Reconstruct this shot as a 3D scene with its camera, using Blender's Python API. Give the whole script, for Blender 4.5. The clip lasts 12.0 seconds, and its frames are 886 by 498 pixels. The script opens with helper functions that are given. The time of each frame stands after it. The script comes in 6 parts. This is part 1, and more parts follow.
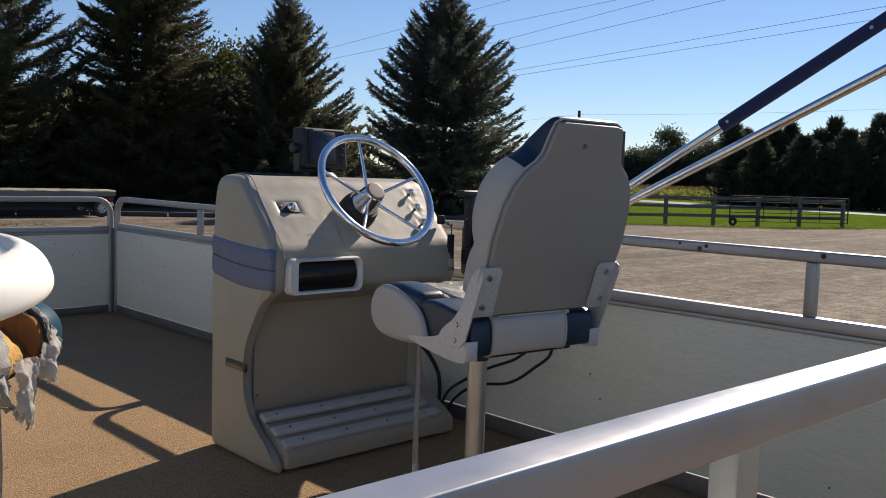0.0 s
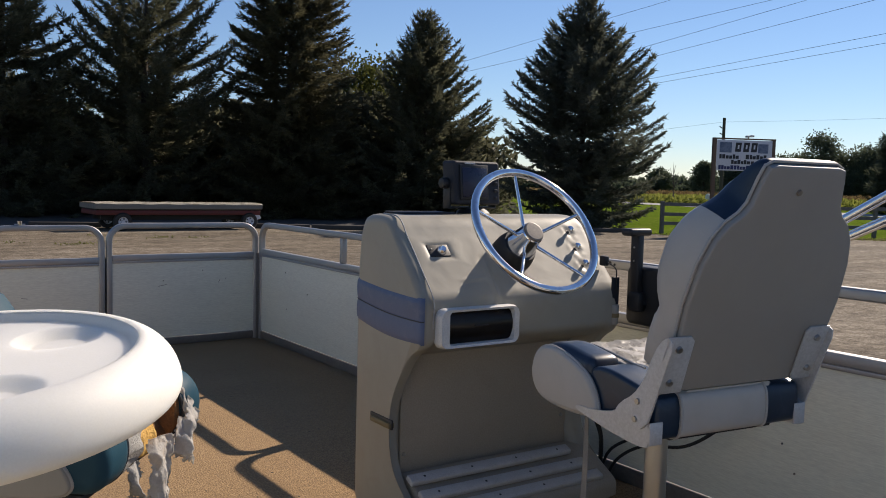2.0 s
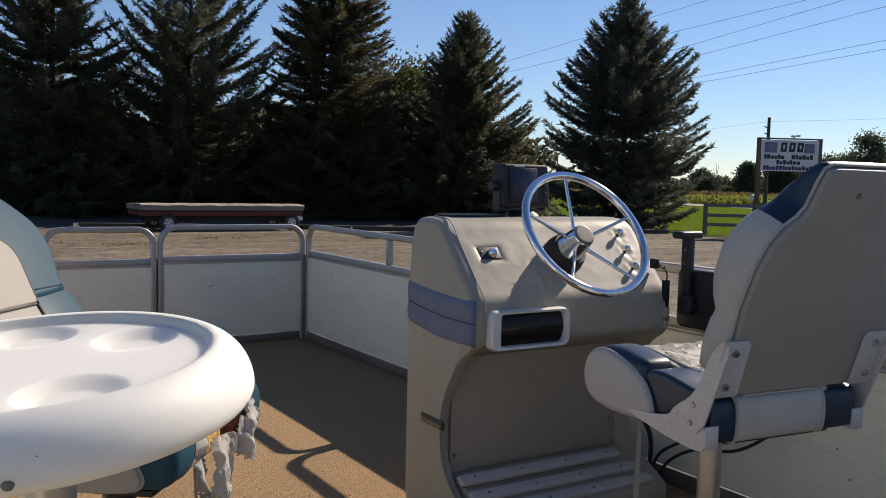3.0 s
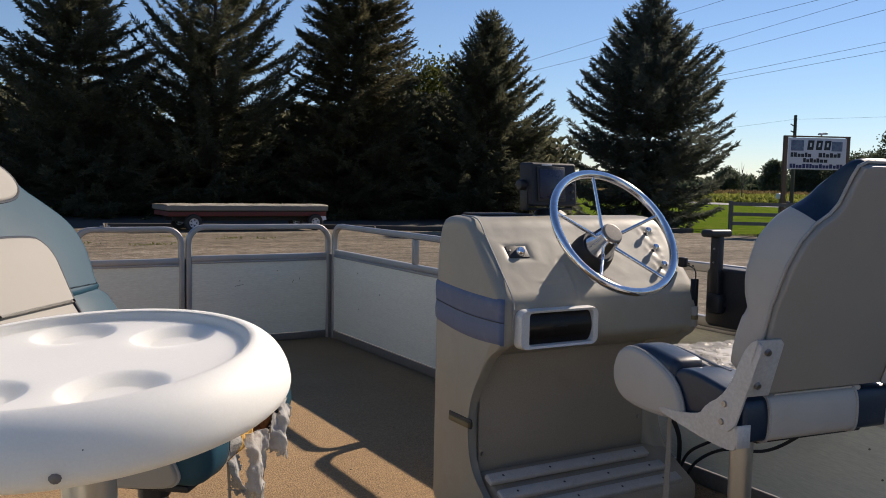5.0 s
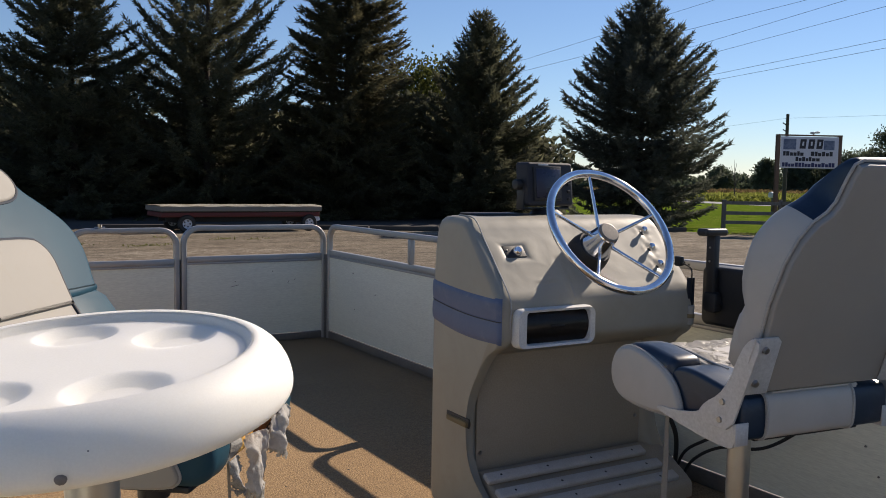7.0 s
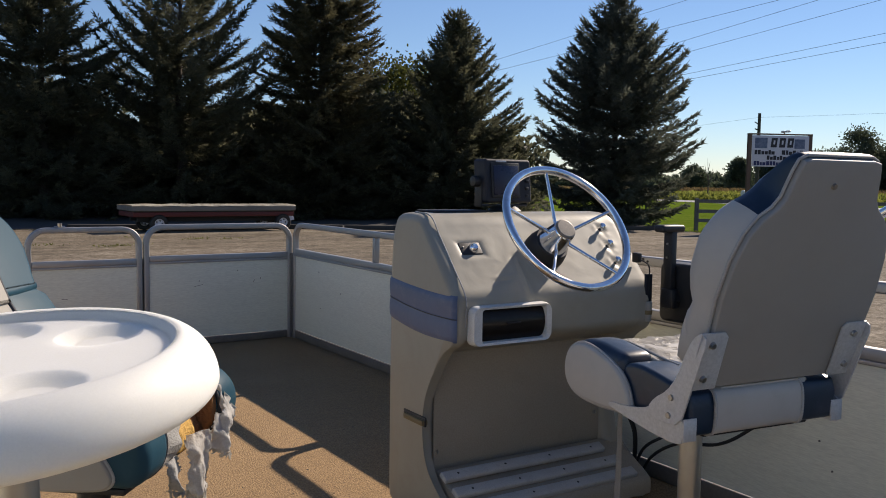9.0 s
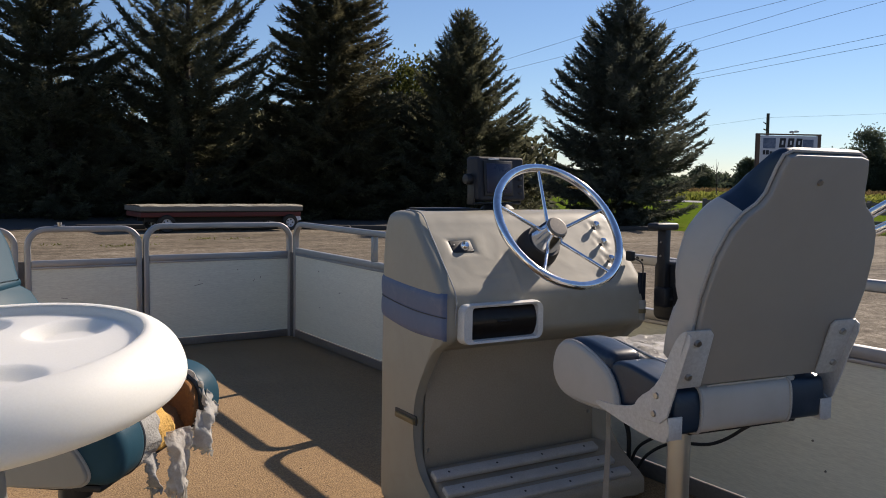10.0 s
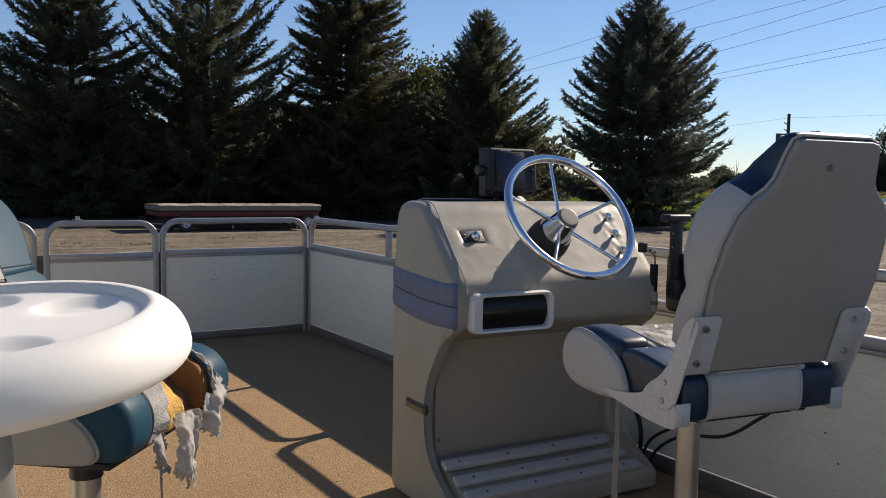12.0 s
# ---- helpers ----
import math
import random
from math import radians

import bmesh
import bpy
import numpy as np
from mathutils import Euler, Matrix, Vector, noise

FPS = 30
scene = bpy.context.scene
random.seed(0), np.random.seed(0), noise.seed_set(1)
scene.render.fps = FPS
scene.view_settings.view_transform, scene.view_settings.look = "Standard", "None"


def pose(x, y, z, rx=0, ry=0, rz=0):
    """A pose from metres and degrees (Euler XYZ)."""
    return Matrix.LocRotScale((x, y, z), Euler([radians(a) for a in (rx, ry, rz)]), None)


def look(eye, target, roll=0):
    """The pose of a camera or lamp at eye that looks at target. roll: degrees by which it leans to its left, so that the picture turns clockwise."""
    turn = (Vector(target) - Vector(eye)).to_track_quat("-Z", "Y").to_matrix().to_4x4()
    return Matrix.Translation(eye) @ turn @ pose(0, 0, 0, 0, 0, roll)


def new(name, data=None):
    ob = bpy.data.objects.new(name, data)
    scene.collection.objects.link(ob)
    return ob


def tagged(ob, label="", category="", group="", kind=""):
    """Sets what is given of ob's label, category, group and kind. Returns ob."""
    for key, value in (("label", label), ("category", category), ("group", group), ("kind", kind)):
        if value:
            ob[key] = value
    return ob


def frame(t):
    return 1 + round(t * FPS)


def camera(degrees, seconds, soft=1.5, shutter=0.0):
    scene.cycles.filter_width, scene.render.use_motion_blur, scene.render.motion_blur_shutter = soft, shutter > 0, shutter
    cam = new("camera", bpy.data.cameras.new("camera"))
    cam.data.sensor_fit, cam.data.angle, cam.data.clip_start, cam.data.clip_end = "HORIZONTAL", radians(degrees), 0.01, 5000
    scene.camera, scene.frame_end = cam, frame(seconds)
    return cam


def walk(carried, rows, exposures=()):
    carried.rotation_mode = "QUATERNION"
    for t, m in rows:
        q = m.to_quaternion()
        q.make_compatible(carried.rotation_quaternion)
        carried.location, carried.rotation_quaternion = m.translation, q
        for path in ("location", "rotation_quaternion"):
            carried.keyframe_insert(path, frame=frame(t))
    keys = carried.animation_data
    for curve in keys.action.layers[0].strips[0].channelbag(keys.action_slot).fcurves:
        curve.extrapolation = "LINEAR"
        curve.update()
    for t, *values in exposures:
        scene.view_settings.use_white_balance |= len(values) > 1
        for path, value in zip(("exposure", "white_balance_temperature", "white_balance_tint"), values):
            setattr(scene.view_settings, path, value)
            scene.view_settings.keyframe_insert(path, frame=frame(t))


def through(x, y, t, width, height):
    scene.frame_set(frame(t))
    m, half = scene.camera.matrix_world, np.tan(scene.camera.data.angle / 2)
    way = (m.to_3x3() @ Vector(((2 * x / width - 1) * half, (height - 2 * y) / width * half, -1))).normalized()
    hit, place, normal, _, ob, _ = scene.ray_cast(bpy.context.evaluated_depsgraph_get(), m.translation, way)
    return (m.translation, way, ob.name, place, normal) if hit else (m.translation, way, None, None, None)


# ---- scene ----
cam = camera(54.4, 12.0, soft=0.97)
PATH = [
    (0, (0.714, 0.422, 0.856), (2.112, 1.843, 0.69), 1.9),
    (0.5, (0.784, 0.581, 0.859), (2.138, 2.044, 0.701), 1.8),
    (1, (0.822, 0.638, 0.842), (2.105, 2.164, 0.688), 1.7),
    (1.5, (0.843, 0.657, 0.906), (2.066, 2.232, 0.754), 1.5),
    (2, (0.83, 0.661, 0.933), (1.989, 2.284, 0.781), 1.5),
    (2.5, (0.816, 0.664, 0.933), (1.922, 2.323, 0.78), 1.5),
    (3, (0.794, 0.663, 0.938), (1.877, 2.337, 0.786), 1.4),
    (5, (0.779, 0.665, 0.936), (1.817, 2.367, 0.782), 1.2),
    (5.5, (0.765, 0.66, 0.94), (1.795, 2.367, 0.786), 1.2),
    (6, (0.758, 0.659, 0.932), (1.781, 2.371, 0.777), 1.1),
    (6.5, (0.769, 0.663, 0.931), (1.794, 2.373, 0.775), 1.1),
    (7, (0.769, 0.667, 0.936), (1.82, 2.362, 0.782), 1.0),
    (7.5, (0.789, 0.656, 0.934), (1.874, 2.329, 0.781), 1.0),
    (9.5, (0.842, 0.649, 0.928), (1.939, 2.314, 0.773), 0.9),
    (10, (0.869, 0.634, 0.923), (1.95, 2.309, 0.769), 0.9),
    (10.5, (0.891, 0.628, 0.909), (1.96, 2.311, 0.755), 0.9),
    (11, (0.898, 0.602, 0.892), (1.958, 2.29, 0.738), 1.0),
    (11.5, (0.894, 0.614, 0.891), (1.948, 2.307, 0.736), 0.9),
    (12, (0.882, 0.618, 0.895), (1.928, 2.316, 0.742), 1.0),
]
walk(cam, [(t, look(eye, target, roll)) for t, eye, target, roll in PATH], [(0, 0.62, 6750, 18), (12, 0.62, 6750, 18)])


# ---- world, sun, exposure ----
SUN_AZ, SUN_EL = radians(75.5), radians(34.2)      # clockwise from +y, above the horizon
world = bpy.data.worlds.new("world")
scene.world = world
world.use_nodes = True
wn = world.node_tree
sky = wn.nodes.new("ShaderNodeTexSky")
sky.sky_type = "NISHITA"
sky.sun_disc = False
sky.sun_elevation, sky.sun_rotation = SUN_EL, SUN_AZ
sky.air_density, sky.dust_density, sky.ozone_density = 1.0, 0.0, 6.2
wn.links.new(sky.outputs[0], wn.nodes["Background"].inputs[0])
wn.nodes["Background"].inputs[1].default_value = 0.068
sun = new("sun", bpy.data.lights.new("sun", "SUN"))
sun.data.energy, sun.data.angle, sun.data.color = 3.9, radians(0.55), (1.0, 0.915, 0.755)
to_sun = Vector((math.sin(SUN_AZ) * math.cos(SUN_EL), math.cos(SUN_AZ) * math.cos(SUN_EL), math.sin(SUN_EL)))
sun.matrix_basis = look(to_sun * 60, (0, 0, 0))
scene.view_settings.exposure = 0.62

GROUND = -0.9       # the lot lies this far under the deck


# ---- materials ----
def nodes_of(name):
    m = bpy.data.materials.new(name)
    m.use_nodes = True
    t = m.node_tree
    return m, t, t.nodes["Principled BSDF"]


def add(t, kind, **inputs):
    n = t.nodes.new(kind)
    for k, v in inputs.items():
        n.inputs[k.replace("_", " ")].default_value = v
    return n


def coords(t, scale=(1, 1, 1), rot=(0, 0, 0), world_space=False):
    if world_space:
        g = t.nodes.new("ShaderNodeNewGeometry")
        out = g.outputs["Position"]
    else:
        g = t.nodes.new("ShaderNodeTexCoord")
        out = g.outputs["Object"]
    mp = t.nodes.new("ShaderNodeMapping")
    mp.inputs["Scale"].default_value = scale
    mp.inputs["Rotation"].default_value = rot
    t.links.new(out, mp.inputs["Vector"])
    return mp.outputs["Vector"]


def mixed(t, fac, a, b, kind="MIX"):
    n = t.nodes.new("ShaderNodeMix")
    n.data_type, n.blend_type = "RGBA", kind
    for sock, v in ((n.inputs["Factor"], fac), (n.inputs[6], a), (n.inputs[7], b)):
        if isinstance(v, bpy.types.NodeSocket):
            t.links.new(v, sock)
        else:
            sock.default_value = v
    return n.outputs[2]


def ramp(t, src, lo, hi, a=0.0, b=1.0):
    n = t.nodes.new("ShaderNodeMapRange")
    n.inputs["From Min"].default_value, n.inputs["From Max"].default_value = lo, hi
    n.inputs["To Min"].default_value, n.inputs["To Max"].default_value = a, b
    t.links.new(src, n.inputs["Value"])
    return n.outputs[0]


def fractal(t, vec, scale, detail=4.0, rough=0.55, distort=0.0):
    n = add(t, "ShaderNodeTexNoise", Scale=scale, Detail=detail, Roughness=rough, Distortion=distort)
    t.links.new(vec, n.inputs["Vector"])
    return n.outputs["Fac"]


def bumped(t, p, height, strength, dist=0.01, prev=None):
    b = add(t, "ShaderNodeBump", Strength=strength, Distance=dist)
    t.links.new(height, b.inputs["Height"])
    if prev:
        t.links.new(prev, b.inputs["Normal"])
    t.links.new(b.outputs[0], p.inputs["Normal"])
    return b.outputs[0]


def rgb(c):
    return (c[0], c[1], c[2], 1.0)


def surface(name, base, dark=None, rough=0.5, metal=0.0, big=3.0, fine=120.0, bump=0.15, dist=0.002, stretch=(1, 1, 1), spread=0.5, dirt=None, dirt_amount=0.35, coat=0.0, spec=0.5, sheen=0.0, grain_lo=0.88):
    """A surface of one stuff: large uneven patches, fine grain, some dirt."""
    m, t, p = nodes_of(name)
    v = coords(t, stretch)
    a = fractal(t, v, big, 5.0, 0.6)
    b = fractal(t, v, fine, 3.0, 0.6)
    dark = dark or tuple(x * 0.75 for x in base)
    col = mixed(t, ramp(t, a, 0.5 - spread / 2, 0.5 + spread / 2), rgb(dark), rgb(base))
    grain = ramp(t, b, 0.3, 0.7, grain_lo, 1.04 + (1 - grain_lo) * 0.33)
    cc = t.nodes.new("ShaderNodeCombineColor")
    for i in range(3):
        t.links.new(grain, cc.inputs[i])
    col = mixed(t, 1.0, col, cc.outputs[0], "MULTIPLY")
    if dirt:
        d = fractal(t, v, big * 2.3, 8.0, 0.72, 0.6)
        col = mixed(t, ramp(t, d, 0.55, 0.75, 0.0, dirt_amount), col, rgb(dirt))
    t.links.new(col, p.inputs["Base Color"])
    t.links.new(ramp(t, a, 0.3, 0.7, max(0.03, rough - 0.07), min(1, rough + 0.09)), p.inputs["Roughness"])
    p.inputs["Metallic"].default_value = metal
    p.inputs["Coat Weight"].default_value = coat
    p.inputs["Specular IOR Level"].default_value = spec
    p.inputs["Sheen Weight"].default_value = sheen
    if bump:
        bumped(t, p, b, bump, dist)
    return m


def vinyl(name, base, dark=None, rough=0.45, dirt=None, wrinkle=0.25, dirt_amount=0.3, spec=0.4):
    """Marine vinyl: pebbled grain, soft puckers."""
    m, t, p = nodes_of(name)
    v = coords(t)
    a = fractal(t, v, 6.0, 5.0, 0.6)
    dark = dark or tuple(x * 0.82 for x in base)
    col = mixed(t, ramp(t, a, 0.3, 0.7), rgb(dark), rgb(base))
    if dirt:
        d = fractal(t, v, 14.0, 8.0, 0.7, 0.8)
        col = mixed(t, ramp(t, d, 0.52, 0.74, 0.0, dirt_amount), col, rgb(dirt))
    t.links.new(col, p.inputs["Base Color"])
    t.links.new(ramp(t, a, 0.3, 0.7, rough - 0.06, rough + 0.1), p.inputs["Roughness"])
    p.inputs["Specular IOR Level"].default_value = spec
    vo = add(t, "ShaderNodeTexVoronoi", Scale=420.0)
    t.links.new(v, vo.inputs["Vector"])
    n1 = bumped(t, p, vo.outputs["Distance"], 0.06, 0.0010)
    bumped(t, p, fractal(t, v, 9.0, 3.0, 0.5, 0.4), wrinkle, 0.012, n1)
    return m


def brushed(name, base, rough=0.35, axis=0, metal=1.0):
    """Aluminium tube: drawn lines along one axis, oxide spots."""
    m, t, p = nodes_of(name)
    sc = [90.0, 90.0, 90.0]
    sc[axis] = 3.0
    v = coords(t, tuple(sc))
    a = fractal(t, v, 2.0, 4.0, 0.6)
    w = coords(t)
    b = fractal(t, w, 5.0, 6.0, 0.65)
    col = mixed(t, ramp(t, b, 0.35, 0.7), rgb(tuple(x * 0.8 for x in base)), rgb(base))
    t.links.new(col, p.inputs["Base Color"])
    t.links.new(ramp(t, b, 0.3, 0.7, rough - 0.06, rough + 0.14), p.inputs["Roughness"])
    p.inputs["Metallic"].default_value = metal
    bumped(t, p, a, 0.12, 0.001)
    return m


ALU = brushed("aluminium_rail", (0.41, 0.405, 0.40), 0.45, 1, 0.75)
ALU_X = brushed("aluminium_rail_across", (0.41, 0.405, 0.40), 0.45, 0, 0.75)
ALU_STERN = brushed("worn_stern_rail", (0.50, 0.505, 0.51), 0.34, 0, 0.55)
ALU_POLE = brushed("aluminium_pole", (0.58, 0.56, 0.51), 0.4, 2, 0.85)
# darker, duller metal than the other rails
RAIL_DULL = surface("dull_dark_rail", (0.20, 0.19, 0.175), (0.13, 0.12, 0.11), rough=0.6, metal=0.3, big=6, fine=90, bump=0.1)
POLISHED = brushed("polished_tube", (0.86, 0.86, 0.88), 0.12, 1)
GALV = surface("galvanised_plate", (0.62, 0.63, 0.64), rough=0.5, metal=0.4, big=16, fine=160, bump=0.03, spread=0.9)
CHROME = surface("chrome", (0.88, 0.88, 0.9), (0.8, 0.8, 0.82), rough=0.055, metal=1.0, big=12, fine=60, bump=0.02, spread=0.8)
HUB_CAP = surface("dull_hub_cap", (0.24, 0.205, 0.17), (0.14, 0.12, 0.10), rough=0.5, metal=0.1, big=40, fine=200, bump=0.1)
STEEL = surface("bolt_steel", (0.5, 0.48, 0.45), rough=0.35, metal=1.0, big=60, fine=300, bump=0.1)
BLACK = surface("black_plastic", (0.018, 0.018, 0.02), (0.01, 0.01, 0.011), rough=0.5, big=14, fine=260, bump=0.2)
RUBBER = surface("black_rubber", (0.02, 0.02, 0.02), rough=0.65, big=10, fine=200, bump=0.1)
DARK_GREY = surface("dark_grey_plastic", (0.014, 0.0155, 0.023), (0.010, 0.011, 0.017), rough=0.65, big=14, fine=300, bump=0.2)
WHITE_PLASTIC = surface("white_table_plastic", (0.80, 0.785, 0.715), (0.77, 0.755, 0.688), rough=0.58, big=3, fine=420, bump=0.015, dirt=(0.6, 0.58, 0.54), dirt_amount=0.06, grain_lo=0.99)
FRAME_WHITE = surface("white_frame_plastic", (0.72, 0.71, 0.68), (0.62, 0.61, 0.58), rough=0.4, big=20, fine=300, bump=0.08, dirt=(0.4, 0.36, 0.3))
TREAD = surface("grey_tread_plastic", (0.54, 0.52, 0.49), (0.46, 0.44, 0.41), rough=0.55, big=20, fine=300, bump=0.08, dirt=(0.25, 0.22, 0.18))
SMUDGE = surface("grey_smudge", (0.20, 0.19, 0.19), (0.10, 0.095, 0.095), rough=0.6, big=60, fine=300, bump=0.0)
SMOKED = surface("smoked_acrylic", (0.035, 0.027, 0.022), (0.022, 0.018, 0.016), rough=0.16, big=5, fine=60, bump=0.02)
SCREEN = surface("dead_screen", (0.014, 0.016, 0.045), (0.011, 0.012, 0.034), rough=0.3, big=10, fine=100, bump=0.0)
WHITE_PLASTIC.node_tree.nodes["Principled BSDF"].inputs["Subsurface Weight"].default_value = 0.9
WHITE_PLASTIC.node_tree.nodes["Principled BSDF"].inputs["Subsurface Radius"].default_value = (1.0, 1.0, 1.0)
WHITE_PLASTIC.node_tree.nodes["Principled BSDF"].inputs["Subsurface Scale"].default_value = 0.055
PANEL = surface("white_fence_panel", (0.725, 0.73, 0.63), (0.665, 0.67, 0.575), rough=0.45, big=1.6, fine=40, bump=0.09, dist=0.002, stretch=(1, 1, 9), dirt=(0.42, 0.4, 0.35), dirt_amount=0.22)
CONSOLE = vinyl("grey_console_vinyl", (0.36, 0.335, 0.274), (0.313, 0.29, 0.236), 0.46, (0.3, 0.25, 0.18), 0.13, 0.3, 0.24)
CONSOLE_IN = surface("grey_inner_board", (0.39, 0.335, 0.26), (0.34, 0.29, 0.225), rough=0.6, big=3, fine=240, bump=0.1, dirt=(0.25, 0.2, 0.15), dirt_amount=0.3)
STRIPE = vinyl("faded_blue_vinyl", (0.088, 0.125, 0.225), (0.072, 0.104, 0.19), 0.4, (0.25, 0.26, 0.3), 0.3)
NAVY = vinyl("navy_vinyl", (0.012, 0.030, 0.058), (0.009, 0.022, 0.045), 0.32, (0.08, 0.1, 0.14), 0.2)
TEAL = vinyl("teal_vinyl", (0.026, 0.076, 0.108), (0.020, 0.060, 0.088), 0.42, (0.08, 0.14, 0.16), 0.06, 0.12, 0.09)
GREY_VINYL = vinyl("light_grey_vinyl", (0.475, 0.455, 0.42), (0.41, 0.393, 0.362), 0.45, (0.36, 0.33, 0.28), 0.3, 0.22)
BACK_VINYL = vinyl("grey_seat_back", (0.295, 0.287, 0.272), (0.262, 0.255, 0.242), 0.5, (0.31, 0.297, 0.275), 0.22, 0.15)
CREAM_VINYL = vinyl("cream_vinyl", (0.355, 0.337, 0.298), (0.325, 0.306, 0.268), 0.6, (0.33, 0.29, 0.22), 0.12, 0.25, 0.15)
PIPING = surface("dark_piping", (0.03, 0.035, 0.045), rough=0.45, big=20, fine=300, bump=0.1)
PIPE_GREY = surface("grey_piping", (0.42, 0.41, 0.39), rough=0.5, big=20, fine=300, bump=0.1)
FOAM_YELLOW = surface("yellow_foam", (0.72, 0.44, 0.12), (0.58, 0.33, 0.08), rough=0.95, big=18, fine=260, bump=0.9, dist=0.004)
FOAM_BROWN = surface("sun_burnt_foam", (0.35, 0.155, 0.05), (0.17, 0.07, 0.026), rough=0.95, big=14, fine=200, bump=0.9, dist=0.005)
TORN = surface("torn_backing_cloth", (0.38, 0.37, 0.345), (0.28, 0.27, 0.25), rough=0.9, big=22, fine=240, bump=0.8, dist=0.003, dirt=(0.16, 0.14, 0.11), dirt_amount=0.6)
CLOTH_NAVY = surface("navy_canvas", (0.012, 0.027, 0.105), (0.009, 0.020, 0.080), rough=0.85, big=14, fine=500, bump=0.4, sheen=0.1)
STRAP = surface("grey_webbing", (0.30, 0.29, 0.27), rough=0.85, big=20, fine=500, bump=0.4, dirt=(0.2, 0.18, 0.15))
OLD_WOOD = surface("weathered_teak", (0.24, 0.18, 0.085), (0.14, 0.10, 0.05), rough=0.75, big=12, fine=120, bump=0.4, stretch=(1, 0.15, 1))
FENCE_WOOD = surface("grey_fence_wood", (0.17, 0.155, 0.14), (0.10, 0.09, 0.08), rough=0.85, big=2.5, fine=40, bump=0.6, dist=0.01, stretch=(3, 3, 0.6))
SIGN_POST = surface("brown_sign_post", (0.16, 0.10, 0.065), (0.11, 0.068, 0.045), rough=0.8, big=2, fine=30, bump=0.5, stretch=(3, 3, 0.5))
SIGN_WHITE = surface("white_sign_board", (0.62, 0.62, 0.66), (0.56, 0.56, 0.6), rough=0.5, big=1, fine=30, bump=0.05)
SIGN_BLUE = surface("blue_sign_paint", (0.02, 0.03, 0.12), rough=0.5, big=2, fine=30, bump=0.0)
SIGN_DARK = surface("dark_sign_paint", (0.02, 0.022, 0.03), rough=0.5, big=2, fine=30, bump=0.0)
SIGN_GREY = surface("grey_picture_paint", (0.16, 0.2, 0.28), (0.07, 0.1, 0.18), rough=0.5, big=6, fine=30, bump=0.0, spread=0.2)
BARK = surface("conifer_bark", (0.09, 0.07, 0.055), (0.05, 0.04, 0.032), rough=0.95, big=3, fine=30, bump=0.8, dist=0.02, stretch=(3, 3, 0.5))
POLE_WOOD = surface("utility_pole_wood", (0.09, 0.075, 0.06), rough=0.9, big=2, fine=20, bump=0.4, stretch=(4, 4, 0.4))
WIRE = surface("power_wire", (0.03, 0.03, 0.035), rough=0.5, big=1, fine=10, bump=0.0)
GATE_STEEL = surface("dark_gate_steel", (0.035, 0.033, 0.032), rough=0.85, metal=0.0, big=4, fine=60, bump=0.1)
TIMBER = surface("dark_lot_timber", (0.07, 0.062, 0.055), (0.04, 0.036, 0.032), rough=0.9, big=2, fine=30, bump=0.6, stretch=(0.5, 3, 3))
WAGON_RED = surface("faded_red_paint", (0.13, 0.014, 0.011), (0.075, 0.010, 0.008), rough=0.6, big=1.5, fine=30, bump=0.1, dirt=(0.06, 0.04, 0.03))
WAGON_GREY = surface("weathered_grey_board", (0.21, 0.195, 0.17), (0.14, 0.128, 0.11), rough=0.85, big=1.5, fine=20, bump=0.3, stretch=(0.4, 3, 3))
WAGON_CREAM = surface("cream_tarp", (0.66, 0.62, 0.52), (0.52, 0.48, 0.39), rough=0.7, big=1.2, fine=20, bump=0.2)
ROAD = surface("pale_road", (0.30, 0.295, 0.29), (0.25, 0.245, 0.24), rough=0.85, big=0.4, fine=8, bump=0.1)


def needle_material(name, tip, base, through=0.52):
    """Leaves: each blade its own tint, some light passing through."""
    m, t, p = nodes_of(name)
    g = t.nodes.new("ShaderNodeNewGeometry")
    col = mixed(t, g.outputs["Random Per Island"], rgb(base), rgb(tip))
    v = coords(t, world_space=True)
    patch = ramp(t, fractal(t, v, 0.7, 3.0), 0.35, 0.65)
    col = mixed(t, patch, col, rgb(tuple(x * 0.75 for x in base)))
    t.links.new(col, p.inputs["Base Color"])
    p.inputs["Roughness"].default_value = 0.6
    p.inputs["Specular IOR Level"].default_value = 0.25
    tr = t.nodes.new("ShaderNodeBsdfTranslucent")
    t.links.new(col, tr.inputs["Color"])
    mx = t.nodes.new("ShaderNodeMixShader")
    mx.inputs[0].default_value = through
    t.links.new(p.outputs[0], mx.inputs[1])
    t.links.new(tr.outputs[0], mx.inputs[2])
    t.links.new(mx.outputs[0], t.nodes["Material Output"].inputs["Surface"])
    return m


SPRUCE = needle_material("spruce_needles", (0.225, 0.225, 0.135), (0.118, 0.124, 0.084))
SPRUCE_BLUE = needle_material("blue_spruce_needles", (0.215, 0.228, 0.172), (0.112, 0.126, 0.102))
CEDAR = needle_material("cedar_sprays", (0.215, 0.200, 0.112), (0.112, 0.108, 0.066))
LEAF = needle_material("broad_leaves", (0.220, 0.216, 0.052), (0.097, 0.111, 0.031))
# far foliage greyed and cooled: distance haze is put into these two colours
LEAF_HAZED = needle_material("hazed_far_leaves", (0.160, 0.190, 0.118), (0.095, 0.118, 0.078))
CEDAR_HAZED = needle_material("hazed_far_cedar_sprays", (0.130, 0.145, 0.095), (0.075, 0.088, 0.062))
CORN_LEAF = needle_material("corn_leaves", (0.40, 0.40, 0.10), (0.22, 0.25, 0.05))
CORN_TOP = needle_material("corn_tassels", (0.26, 0.19, 0.09), (0.18, 0.13, 0.06))
